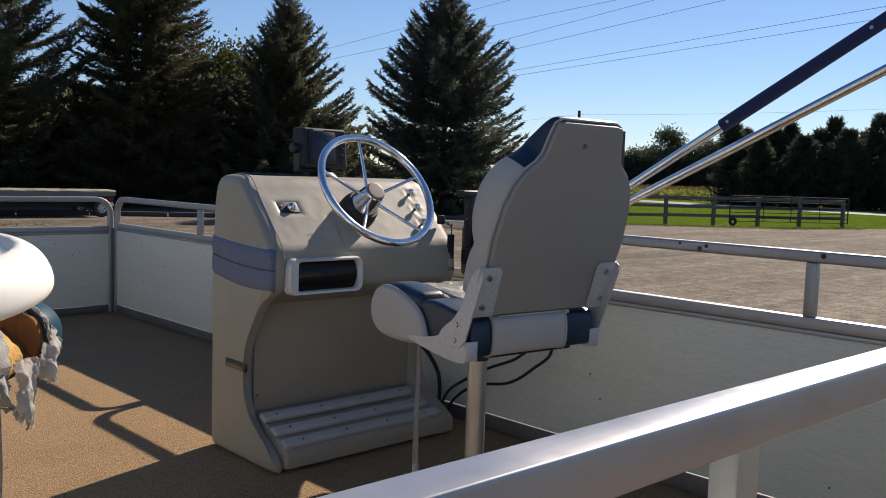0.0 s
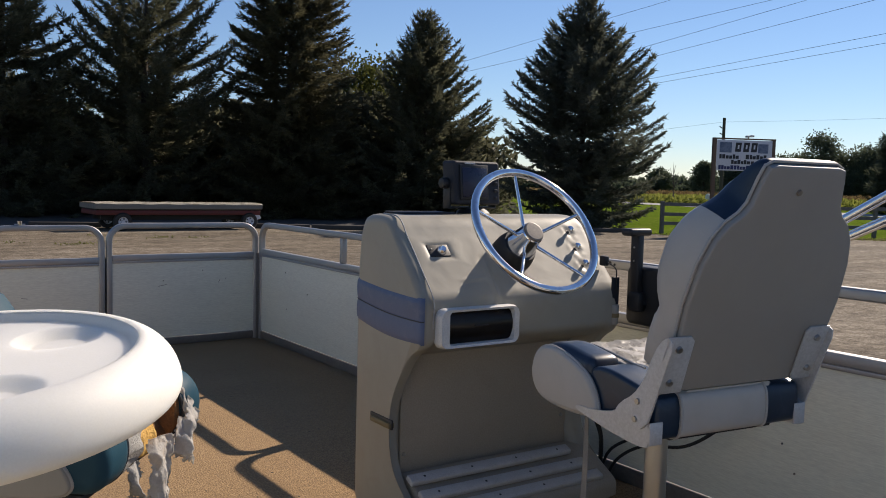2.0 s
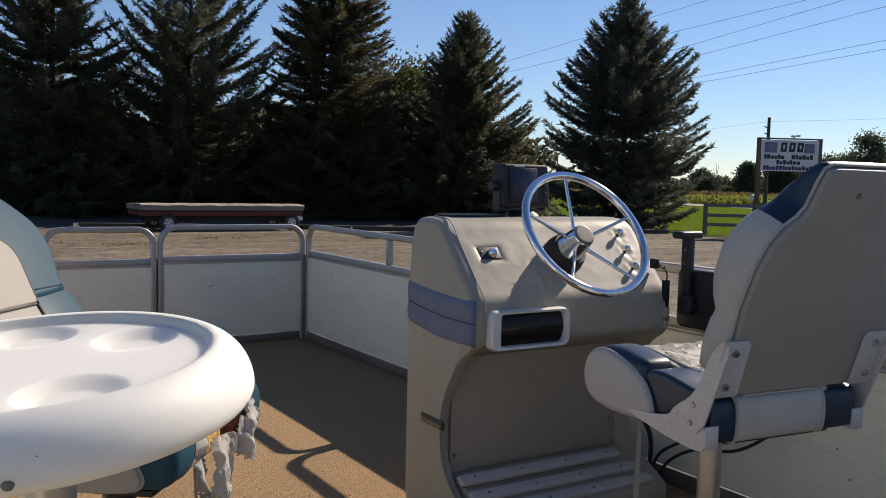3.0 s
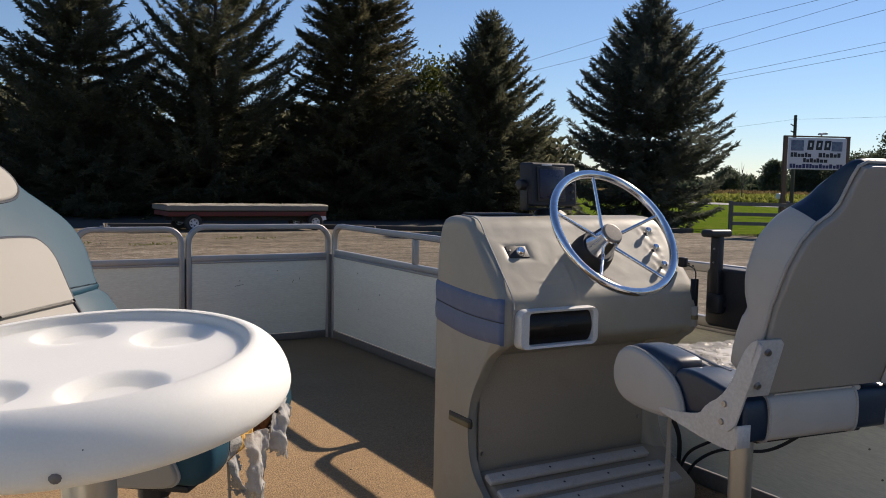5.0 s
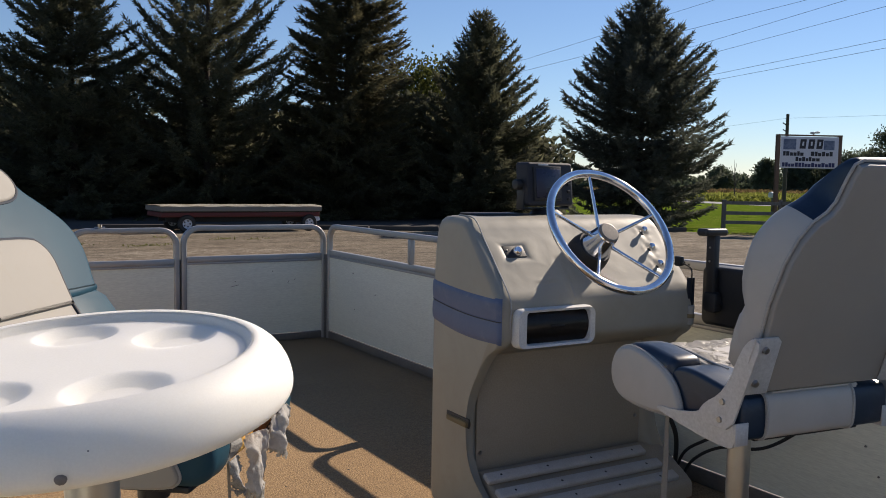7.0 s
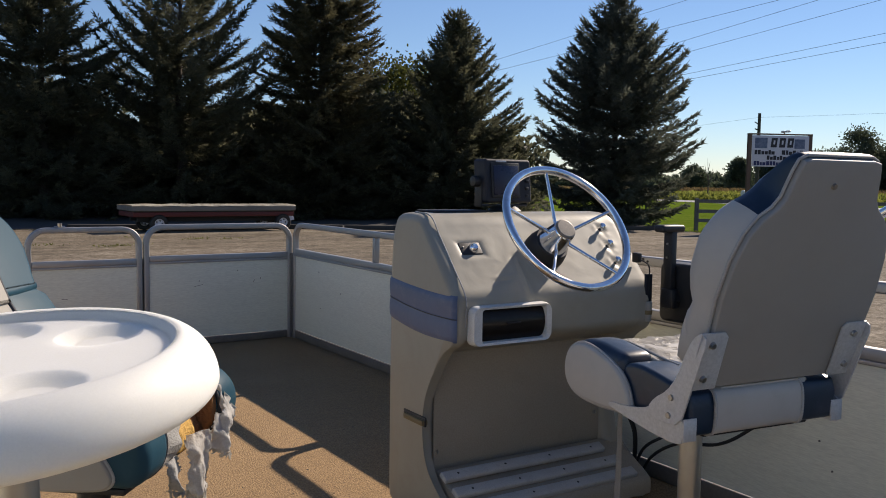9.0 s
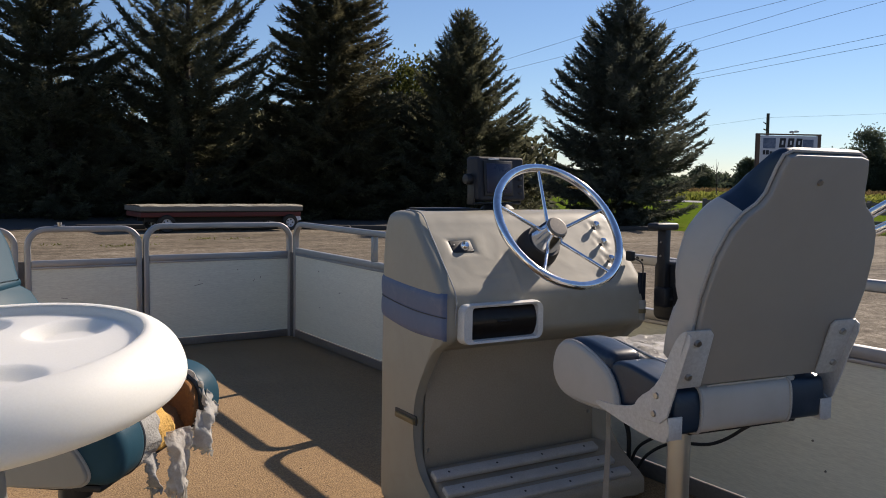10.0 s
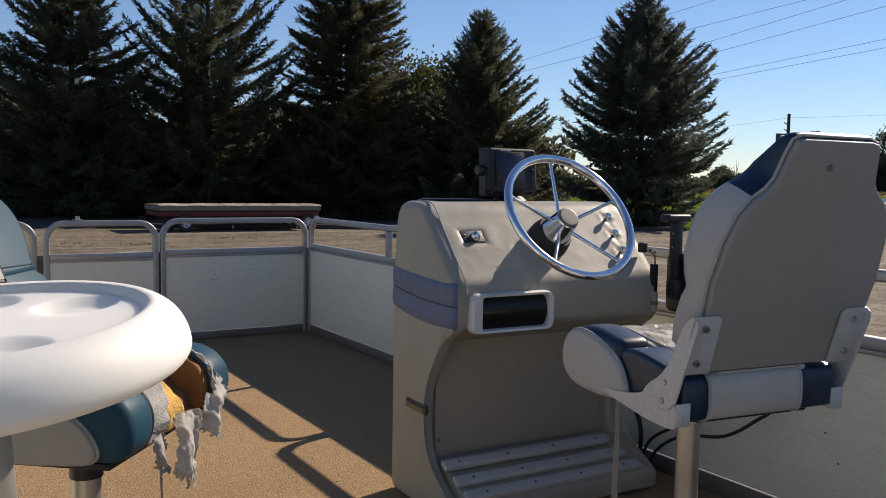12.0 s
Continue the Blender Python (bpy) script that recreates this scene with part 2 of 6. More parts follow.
GRASS_BLADE = needle_material("dry_weed_blades", (0.30, 0.30, 0.12), (0.19, 0.20, 0.07))


def carpet_material():
    m, t, p = nodes_of("tan_marine_carpet")
    v = coords(t)
    big = fractal(t, v, 2.2, 6.0, 0.65)
    fine = fractal(t, v, 170.0, 2.0, 0.6)
    tuft = fractal(t, v, 48.0, 3.0, 0.7)
    col = mixed(t, ramp(t, big, 0.3, 0.7), rgb((0.345, 0.216, 0.096)), rgb((0.435, 0.280, 0.130)))
    col = mixed(t, ramp(t, fine, 0.42, 0.58), mixed(t, 1.0, col, rgb((0.60, 0.58, 0.55)), "MULTIPLY"), col)
    col = mixed(t, ramp(t, tuft, 0.40, 0.60, 0.0, 1.0), mixed(t, 1.0, col, rgb((0.82, 0.80, 0.78)), "MULTIPLY"), col)
    spots = fractal(t, v, 34.0, 2.0, 0.5)
    col = mixed(t, ramp(t, spots, 0.70, 0.74, 0.0, 0.6), col, rgb((0.08, 0.055, 0.035)))
    t.links.new(col, p.inputs["Base Color"])
    p.inputs["Roughness"].default_value = 0.95
    p.inputs["Sheen Weight"].default_value = 0.04
    bumped(t, p, fine, 1.0, 0.0055)
    return m


def gravel_material():
    m, t, p = nodes_of("packed_gravel")
    v = coords(t, world_space=True)
    big = fractal(t, v, 0.12, 5.0, 0.6)
    mid = fractal(t, v, 1.3, 6.0, 0.7)
    fine = fractal(t, v, 22.0, 5.0, 0.75)
    track = fractal(t, coords(t, (0.10, 1.2, 1.0), (0, 0, radians(28)), True), 0.9, 6.0, 0.65, 0.5)
    col = mixed(t, ramp(t, mid, 0.35, 0.65), rgb((0.20, 0.165, 0.122)), rgb((0.32, 0.268, 0.20)))
    col = mixed(t, ramp(t, track, 0.44, 0.62, 0.0, 0.8), col, rgb((0.43, 0.372, 0.292)))
    rut = fractal(t, coords(t, (0.06, 2.6, 1.0), (0, 0, radians(24)), True), 1.3, 5.0, 0.6, 0.8)
    col = mixed(t, ramp(t, rut, 0.54, 0.66, 0.0, 0.3), col, rgb((0.11, 0.09, 0.068)))
    col = mixed(t, ramp(t, big, 0.5, 0.7, 0.0, 0.5), col, rgb((0.105, 0.09, 0.07)))
    col = mixed(t, ramp(t, fine, 0.40, 0.62), mixed(t, 1.0, col, rgb((0.5, 0.49, 0.47)), "MULTIPLY"), col)
    lumps = fractal(t, v, 5.0, 4.0, 0.7)
    col = mixed(t, ramp(t, lumps, 0.42, 0.60), mixed(t, 1.0, col, rgb((0.58, 0.56, 0.53)), "MULTIPLY"), col)
    st = add(t, "ShaderNodeTexVoronoi", Scale=14.0)
    t.links.new(v, st.inputs["Vector"])
    col = mixed(t, ramp(t, st.outputs["Distance"], 0.05, 0.14, 0.5, 0.0), col, rgb((0.38, 0.35, 0.31)))
    t.links.new(col, p.inputs["Base Color"])
    p.inputs["Roughness"].default_value = 0.92
    p.inputs["Specular IOR Level"].default_value = 0.15
    n1 = bumped(t, p, fine, 0.5, 0.02)
    bumped(t, p, mid, 0.2, 0.06, n1)
    return m


def grass_material():
    m, t, p = nodes_of("mown_grass")
    v = coords(t, world_space=True)
    big = fractal(t, v, 0.09, 5.0, 0.6)
    mid = fractal(t, v, 1.6, 6.0, 0.7)
    fine = fractal(t, v, 30.0, 3.0, 0.7)
    col = mixed(t, ramp(t, mid, 0.3, 0.7), rgb((0.088, 0.15, 0.013)), rgb((0.145, 0.212, 0.022)))
    col = mixed(t, ramp(t, mid, 0.5, 0.66, 0.0, 0.6), col, rgb((0.22, 0.22, 0.06)))
    col = mixed(t, ramp(t, fine, 0.35, 0.65, 0.0, 0.5), col, rgb((0.06, 0.09, 0.015)))
    t.links.new(col, p.inputs["Base Color"])
    p.inputs["Roughness"].default_value = 0.9
    p.inputs["Specular IOR Level"].default_value = 0.0
    bumped(t, p, fine, 0.8, 0.05)
    return m


CARPET, GRAVEL, GRASS = carpet_material(), gravel_material(), grass_material()


# ---- mesh helpers ----
def finish(name, bm, material, parent=None, label="", smooth=True, sharp=38):
    me = bpy.data.meshes.new(name)
    bmesh.ops.recalc_face_normals(bm, faces=bm.faces)
    bm.to_mesh(me)
    bm.free()
    me.materials.append(material)
    if smooth:
        me.polygons.foreach_set("use_smooth", [True] * len(me.polygons))
        me.set_sharp_from_angle(angle=radians(sharp))
    ob = new(name, me)
    if parent:
        ob.parent = parent
    if label:
        ob["label"] = label
    return ob


def part(name, bm, material, parent, label="", **kw):
    return finish(name, bm, material, parent, label, **kw)


def thing(name, m, label, category, group="", kind=""):
    """An Empty at a thing's base, which its parts hang under."""
    e = new(name)
    e.empty_display_size = 0.1
    e.matrix_basis = m
    return tagged(e, label, category, group, kind)


def soup(name, verts, faces, material, parent=None, label=""):
    """A mesh from arrays of corners and faces."""
    me = bpy.data.meshes.new(name)
    verts, faces = np.asarray(verts, np.float32), np.asarray(faces, np.int32)
    k = faces.shape[1]
    me.vertices.add(len(verts))
    me.vertices.foreach_set("co", verts.ravel())
    me.loops.add(faces.size)
    me.loops.foreach_set("vertex_index", faces.ravel())
    me.polygons.add(len(faces))
    me.polygons.foreach_set("loop_start", np.arange(0, faces.size, k, dtype=np.int32))
    me.update(calc_edges=True)
    me.materials.append(material)
    ob = new(name, me)
    if parent:
        ob.parent = parent
    if label:
        ob["label"] = label
    return ob


def box(size, at=(0, 0, 0), bevel=0.004, seg=2, m=None, bm=None):
    bm2 = bmesh.new()
    bmesh.ops.create_cube(bm2, size=1)
    bmesh.ops.scale(bm2, vec=size, verts=bm2.verts)
    if bevel:
        bmesh.ops.bevel(bm2, geom=bm2.edges[:], offset=min(bevel, min(size) * 0.45), segments=seg, affect="EDGES", profile=0.5)
    if m:
        bmesh.ops.transform(bm2, matrix=m, verts=bm2.verts)
    bmesh.ops.translate(bm2, vec=at, verts=bm2.verts)
    return join(bm, bm2)


def join(bm, extra):
    if bm is None:
        return extra
    me = bpy.data.meshes.new("scratch")
    extra.to_mesh(me)
    extra.free()
    bm.from_mesh(me)
    bpy.data.meshes.remove(me)
    return bm


def rod(p, q, r, r2=None, n=16, bm=None, bevel=0.0):
    p, q = Vector(p), Vector(q)
    bm2 = bmesh.new()
    bmesh.ops.create_cone(bm2, cap_ends=True, segments=n, radius1=r, radius2=r if r2 is None else r2, depth=(q - p).length)
    if bevel:
        rim = [e for e in bm2.edges if len(e.link_faces) == 2 and any(len(f.verts) > 4 for f in e.link_faces)]
        bmesh.ops.bevel(bm2, geom=rim, offset=bevel, segments=2, affect="EDGES", profile=0.5)
    turn = (q - p).to_track_quat("Z", "Y").to_matrix().to_4x4()
    bmesh.ops.transform(bm2, matrix=Matrix.Translation((p + q) / 2) @ turn, verts=bm2.verts)
    return join(bm, bm2)


def sweep(path, shape, closed=False, up=(0, 0, 1), bm=None, caps=True):
    """Carries a closed outline (list of (side, up)) along a path; outline may be a function of 0..1."""
    bm2 = bmesh.new()
    path = [Vector(p) for p in path]
    n = len(path)
    rings = []
    ref = Vector(up)
    for i, p in enumerate(path):
        a, b = path[(i - 1) % n if closed else max(i - 1, 0)], path[(i + 1) % n if closed else min(i + 1, n - 1)]
        d = (b - a).normalized()
        side = d.cross(ref)
        if side.length < 1e-4:
            side = d.cross(Vector((1, 0, 0)))
        side.normalize()
        top = side.cross(d).normalized()
        pts = shape(i / max(1, n - 1)) if callable(shape) else shape
        rings.append([bm2.verts.new(p + side * x + top * y) for x, y in pts])
    m = len(rings[0])
    for i in range(n if closed else n - 1):
        a, b = rings[i], rings[(i + 1) % n]
        for j in range(m):
            bm2.faces.new((a[j], a[(j + 1) % m], b[(j + 1) % m], b[j]))
    if caps and not closed:
        bm2.faces.new(rings[0][::-1])
        bm2.faces.new(rings[-1])
    return join(bm, bm2)


def circle(r, n=12):
    return [(r * math.cos(2 * math.pi * i / n), r * math.sin(2 * math.pi * i / n)) for i in range(n)]


def rounded_rect(w, h, r, n=3):
    out = []
    for cx, cy, a0 in ((w / 2 - r, h / 2 - r, 0), (-w / 2 + r, h / 2 - r, 90), (-w / 2 + r, -h / 2 + r, 180), (w / 2 - r, -h / 2 + r, 270)):
        for i in range(n + 1):
            a = radians(a0 + 90 * i / n)
            out.append((cx + r * math.cos(a), cy + r * math.sin(a)))
    return out


def chaikin(pts, times=2, closed=True):
    for _ in range(times):
        out = []
        n = len(pts)
        for i in range(n if closed else n - 1):
            p, q = pts[i], pts[(i + 1) % n]
            out.append(tuple(a * 0.75 + b * 0.25 for a, b in zip(p, q)))
            out.append(tuple(a * 0.25 + b * 0.75 for a, b in zip(p, q)))
        if not closed:
            out = [pts[0]] + out + [pts[-1]]
        pts = out
    return pts


def spline(pts, n=8):
    """Points along a smooth curve through pts."""
    P = [Vector(p) for p in pts]
    P = [P[0] * 2 - P[1]] + P + [P[-1] * 2 - P[-2]]
    out = []
    for i in range(1, len(P) - 2):
        for k in range(n):
            t = k / n
            a, b, c, d = P[i - 1:i + 3]
            out.append(0.5 * (2 * b + (c - a) * t + (2 * a - 5 * b + 4 * c - d) * t * t + (3 * b - a - 3 * c + d) * t ** 3))
    out.append(P[-2])
    return out


def loft(rings, bm=None, caps=True):
    """Skins a row of closed rings of 3D points."""
    bm2 = bmesh.new()
    R = [[bm2.verts.new(p) for p in ring] for ring in rings]
    m = len(R[0])
    for a, b in zip(R, R[1:]):
        for j in range(m):
            bm2.faces.new((a[j], a[(j + 1) % m], b[(j + 1) % m], b[j]))
    if caps:
        bm2.faces.new(R[0][::-1])
        bm2.faces.new(R[-1])
    return join(bm, bm2)


def pad(outline, a, b, r, place, steps=5, crown=0.0, bm=None):
    """A cushion: an outline (two numbers a point) carried from a to b, its two rims rounded by r. place turns (p, q, depth) into a point."""
    cx = sum(p[0] for p in outline) / len(outline)
    cy = sum(p[1] for p in outline) / len(outline)

    def inset(d):
        res = []
        n = len(outline)
        for i, (x, y) in enumerate(outline):
            (x0, y0), (x1, y1) = outline[i - 1], outline[(i + 1) % n]
            tx, ty = x1 - x0, y1 - y0
            ln = math.hypot(tx, ty) or 1
            nx, ny = -ty / ln, tx / ln
            if nx * (cx - x) + ny * (cy - y) < 0:
                nx, ny = -nx, -ny
            res.append((x + nx * d, y + ny * d))
        return res
    sgn = 1 if b > a else -1
    rows = [(a + sgn * r * (1 - math.cos(math.pi / 2 * k / steps)), r * (1 - math.sin(math.pi / 2 * k / steps))) for k in range(steps + 1)]
    rows += [(b - sgn * r * (1 - math.cos(math.pi / 2 * k / steps)), r * (1 - math.sin(math.pi / 2 * k / steps))) for k in range(steps, -1, -1)]
    return loft([[place(x, y, d) for x, y in inset(i)] for d, i in rows], bm)


def lathe(profile, n=48, m=None, bm=None):
    """Turns a profile of (radius, height) round z."""
    bm2 = bmesh.new()
    rings = []
    for r, z in profile:
        if r < 1e-5:
            rings.append([bm2.verts.new((0, 0, z))])
        else:
            rings.append([bm2.verts.new((r * math.cos(2 * math.pi * i / n), r * math.sin(2 * math.pi * i / n), z)) for i in range(n)])
    for a, b in zip(rings, rings[1:]):
        for j in range(n):
            k = (j + 1) % n
            if len(a) == 1 and len(b) > 1:
                bm2.faces.new((a[0], b[k], b[j]))
            elif len(b) == 1 and len(a) > 1:
                bm2.faces.new((a[j], a[k], b[0]))
            elif len(a) > 1:
                bm2.faces.new((a[j], a[k], b[k], b[j]))
    if m:
        bmesh.ops.transform(bm2, matrix=m, verts=bm2.verts)
    return join(bm, bm2)


def torus(R, r, m=None, n=64, k=14, bm=None):
    bm2 = bmesh.new()
    rings = []
    for i in range(n):
        a = 2 * math.pi * i / n
        rings.append([bm2.verts.new(((R + r * math.cos(2 * math.pi * j / k)) * math.cos(a), (R + r * math.cos(2 * math.pi * j / k)) * math.sin(a), r * math.sin(2 * math.pi * j / k))) for j in range(k)])
    for i in range(n):
        a, b = rings[i], rings[(i + 1) % n]
        for j in range(k):
            bm2.faces.new((a[j], b[j], b[(j + 1) % k], a[(j + 1) % k]))
    if m:
        bmesh.ops.transform(bm2, matrix=m, verts=bm2.verts)
    return join(bm, bm2)


def bolt_head(at, normal, r=0.008, h=0.005, bm=None):
    at, normal = Vector(at), Vector(normal).normalized()
    return rod(at - normal * 0.001, at + normal * h, r, r * 0.8, 10, bm)


# ---- the lot, the grass, the road ----
def sheet(name, pts, z, material, label, category):
    bm = bmesh.new()
    bm.faces.new([bm.verts.new((x, y, z)) for x, y in pts])
    return tagged(finish(name, bm, material, smooth=False), label, category, kind="structure")


sheet("ground", [(-1800, -1800), (1800, -1800), (1800, 1800), (-1800, 1800)], GROUND - 0.012, GRASS, "mown green grass beyond the gravel lot", "grass")
sheet("gravel_lot", [(-70, -60), (66, -60), (64, 8), (58, 17.5), (46, 14.3), (42.3, 15.5), (37.0, 16.9), (33.2, 20.3), (28.2, 23.6), (27.8, 25.4), (22.0, 26.9), (17.8, 28.5), (13.1, 30.9), (6.3, 32.6), (-6, 34.5), (-70, 40)], GROUND, GRAVEL, "dry packed gravel yard with tyre marks", "gravel")
sheet("road", [(57, -60), (64.5, -60), (75.5, 24), (86, 70), (120, 190), (112, 192), (79, 72), (68.5, 25)], GROUND + 0.004, ROAD, "pale paved road behind the fence", "road")
sheet("needle_litter", [(-20, 37.2), (-6, 34.6), (6.3, 32.7), (13.1, 31.0), (17.8, 28.6), (22.0, 27.0), (27.6, 25.6), (31.5, 31), (26, 42), (12, 52), (-20, 56)], GROUND + 0.004, TIMBER, "dark bare soil and litter under the spruces", "soil")

# ---- the deck and its fence ----
X_WALL, Y_FRONT, X_LEFT = 2.862, 5.366, 0.50
bm = box((X_WALL - X_LEFT + 0.10, 6.25, 0.055), ((X_WALL + X_LEFT) / 2 + 0.005, 2.32, -0.0275), 0.006)
tagged(finish("floor", bm, CARPET), "tan marine carpet on the boat deck", "floor", kind="structure")
bm = box((2.50, 6.31, 0.09), ((X_WALL + X_LEFT) / 2 + 0.005, 2.32, -0.102), 0.012)
tagged(finish("deck_edge", bm, ALU), "aluminium edge trim round the deck", "deck trim", kind="structure")
# crumbs of bark and leaf lying on the carpet
rnd = random.Random(31)
cv, cf = [], []
for k in range(90):
    x, y, r, g = rnd.uniform(0.9, 2.4), rnd.uniform(1.5, 4.2), rnd.uniform(0.0012, 0.0032), rnd.uniform(0, 6.28)
    n = len(cv)
    cv += [(x + r * q * math.cos(g + h), y + r * q * math.sin(g + h), z) for h, q, z in ((0, 1.7, 0.0005), (1.7, 0.7, 0.0005), (3.1, 1.4, 0.0005), (4.6, 0.8, 0.0005), (0.4, 0.2, 0.001 + r * 0.7))]
    cf += [(n, n + 1, n + 4), (n + 1, n + 2, n + 4), (n + 2, n + 3, n + 4), (n + 3, n, n + 4)]
tagged(soup("leaf_crumbs", cv, cf, TIMBER), "small dark crumbs of leaf and bark on the carpet", "debris", kind="stuff")
for px in (0.85, 2.5):
    prof = [(0.0, -3.0), (0.18, -2.98), (0.29, -2.9), (0.3, -2.8), (0.3, 2.7), (0.24, 2.95), (0.1, 3.1), (0.0, 3.13)]
    bm = lathe([(r, z) for r, z in prof], 32, Matrix.Translation((px, 2.32, -0.45)) @ Matrix.Rotation(radians(-90), 4, "X"))
    tagged(finish("pontoon_float", bm, ALU), "aluminium float tube under the boat deck", "pontoon")
for py in (0.4, 2.3, 4.2):
    bm = box((2.3, 0.09, 0.14), ((X_WALL + X_LEFT) / 2, py, GROUND + 0.07), 0.006)
    tagged(finish("support_beam", bm, FENCE_WOOD), "weathered timber beam under the floats", "beam", "beams under the boat")


def fence_panel(m, length, top, mid, label, studs=(), group="fence panels", mat=ALU, low=0.045, tube=0.030, corner=0.085, infill=True, holes=(), bolts=()):
    """A panel of the boat's fence along local x: bent tube frame, mid and bottom rail, white sheet."""
    f = thing("fence_panel", m, label, "fence", group)
    h = tube / 2
    path = [(h, 0, 0.0), (h, 0, mid)]
    for i in range(9):
        a = radians(180 - 90 * i / 8)
        path.append((h + corner + corner * math.cos(a), 0, top - h - corner + corner * math.sin(a)))
    for i in range(9):
        a = radians(90 - 90 * i / 8)
        path.append((length - h - corner + corner * math.cos(a), 0, top - h - corner + corner * math.sin(a)))
    path += [(length - h, 0, mid), (length - h, 0, 0.0)]
    part("tube_frame", sweep(path, rounded_rect(tube, tube, 0.006), up=(0, 1, 0)), mat, f)
    part("mid_rail", box((length - 2 * tube, tube * 0.95, 0.032), (length / 2, 0, mid - 0.016), 0.004), mat, f)
    part("bottom_rail", box((length - 2 * tube, tube * 0.95, low - 0.004), (length / 2, 0, low / 2), 0.004), RAIL_DULL, f)
    if infill:
        bm = box((length - 2 * tube, 0.004, mid - 0.034 - low), (length / 2, -0.006, (mid - 0.032 + low) / 2), 0)
        part("sheet", bm, PANEL, f, "white ribbed aluminium sheet, lightly scuffed")
        part("rivet_strip", box((length - 2 * tube, 0.006, 0.012), (length / 2, -0.012, mid - 0.038), 0.002), mat, f)
    for s in studs:
        part("stud", box((tube * 0.9, tube * 0.9, top - tube - mid), (s, 0, (top - tube + mid) / 2), 0.003), mat, f)
    for s, dz, r in holes:
        part("bolt_hole", rod((s, -h - 0.0015, top - h + dz), (s, -h + 0.004, top - h + dz), r, n=12), BLACK, f)
    for s, z in bolts:
        part("screw", bolt_head((s, -0.009, z), (0, -1, 0), 0.003, 0.002), RAIL_DULL, f)
    return f


# front: a corner panel, the gate, the other corner panel; local x runs along +x
bow = fence_panel(pose(2.017, Y_FRONT + 0.017, 0), 0.854, 0.678, 0.507, "white fence panel with rounded aluminium frame at the bow corner", bolts=((0.30, 0.36), (0.52, 0.41)), mat=ALU_X)
gate = fence_panel(pose(1.438, Y_FRONT + 0.012, 0), 0.570, 0.669, 0.497, "white bow gate with rounded aluminium frame", mat=ALU_X)
part("latch", rod((0.165, 0, 0.668), (0.165, 0, 0.690), 0.009, 0.012, 12, rod((0.14, 0, 0.672), (0.19, 0, 0.672), 0.005)), STEEL, gate)
# dark strips added behind the gaps at the gate's two ends to close them
part("port_gap_strip", box((0.046, 0.008, 0.49), (-0.018, 0.022, 0.246), 0.002), RAIL_DULL, gate)
part("starboard_gap_strip", box((0.030, 0.008, 0.49), (0.574, 0.024, 0.246), 0.002), RAIL_DULL, gate)
fence_panel(pose(0.538, Y_FRONT + 0.017, 0), 0.872, 0.669, 0.497, "white fence panel with rounded aluminium frame beside the bow gate", mat=ALU_X)
# post made oversized and set outward to block sun through the corner gap
bm = box((0.062, 0.062, 0.50), (X_WALL + 0.024, Y_FRONT + 0.024, 0.25), 0.004)
tagged(finish("corner_post", bm, RAIL_DULL), "square aluminium post in the fence corner", "post")
for sx, sz, sl, tilt in ((2.30, 0.335, 0.05, 12), (2.62, 0.345, 0.018, 60), (2.66, 0.36, 0.014, 75), (1.62, 0.30, 0.03, -8)):
    mark = finish("scratch", box((sl, 0.002, 0.0025), (0, 0, 0), 0.0006, 1, Matrix.Rotation(radians(-tilt), 4, "Y")), RAIL_DULL)
    mark.matrix_basis = Matrix.Translation((sx - 1.438, -0.0085, sz)) if sx < 1.98 else Matrix.Translation((sx - 2.003, -0.0085, sz))
    mark.parent = gate if sx < 1.98 else bow
# starboard side: local x runs along -y
fence_panel(pose(X_WALL + 0.017, Y_FRONT - 0.012, 0, 0, 0, -90), 1.78, 0.682, 0.528, "long white fence panel with rounded aluminium frame beside the bow", studs=(0.985,), bolts=((0.35, 0.42), (0.37, 0.22), (0.62, 0.33)), low=0.05)
fence_panel(pose(X_WALL + 0.017, 3.572, 0, 0, 0, -90), 2.93, 0.704, 0.538, "long white fence panel with open aluminium top rail beside the helm", studs=(2.27, 0.62), low=0.055,
            holes=((0.985, 0.004, 0.006), (1.005, 0.0, 0.004), (1.905, 0.006, 0.004), (1.965, -0.004, 0.0065), (1.985, 0.004, 0.005), (2.30, 0.004, 0.0065)),
            bolts=((1.62, 0.27), (1.66, 0.2), (2.35, 0.12), (1.3, 0.33)))
# port side, outside the view
fence_panel(pose(X_LEFT - 0.003, 0.70, 0, 0, 0, 90), 4.64, 0.69, 0.53, "long white fence panel with aluminium top rail on the port side", studs=(1.4, 2.9))

# the stern rail, which the camera looks over
stern = thing("stern_rail", pose(0.86, 0.738, 0, 0, 0, -2.6), "aluminium stern rail of square tube with a short post", "rail", "stern rails")
part("top_rail", box((1.99, 0.034, 0.035), (0.995, -0.006, 0.686), 0.0025, 3), ALU_STERN, stern)
part("post", box((0.032, 0.024, 0.675), (0.457, -0.002, 0.3375), 0.002), ALU_POLE, stern)
part("post", box((0.034, 0.038, 0.66), (1.96, 0.0, 0.33), 0.004), ALU_POLE, stern)
part("bottom_rail", box((1.43, 0.03, 0.034), (1.235, 0, 0.03), 0.004), ALU_X, stern)
part("sheet", box((1.39, 0.004, 0.44), (1.235, 0.004, 0.27), 0), PANEL, stern, "white sheet under the stern rail")
part("mid_rail", box((1.42, 0.03, 0.03), (1.235, 0, 0.505), 0.004), ALU_X, stern)


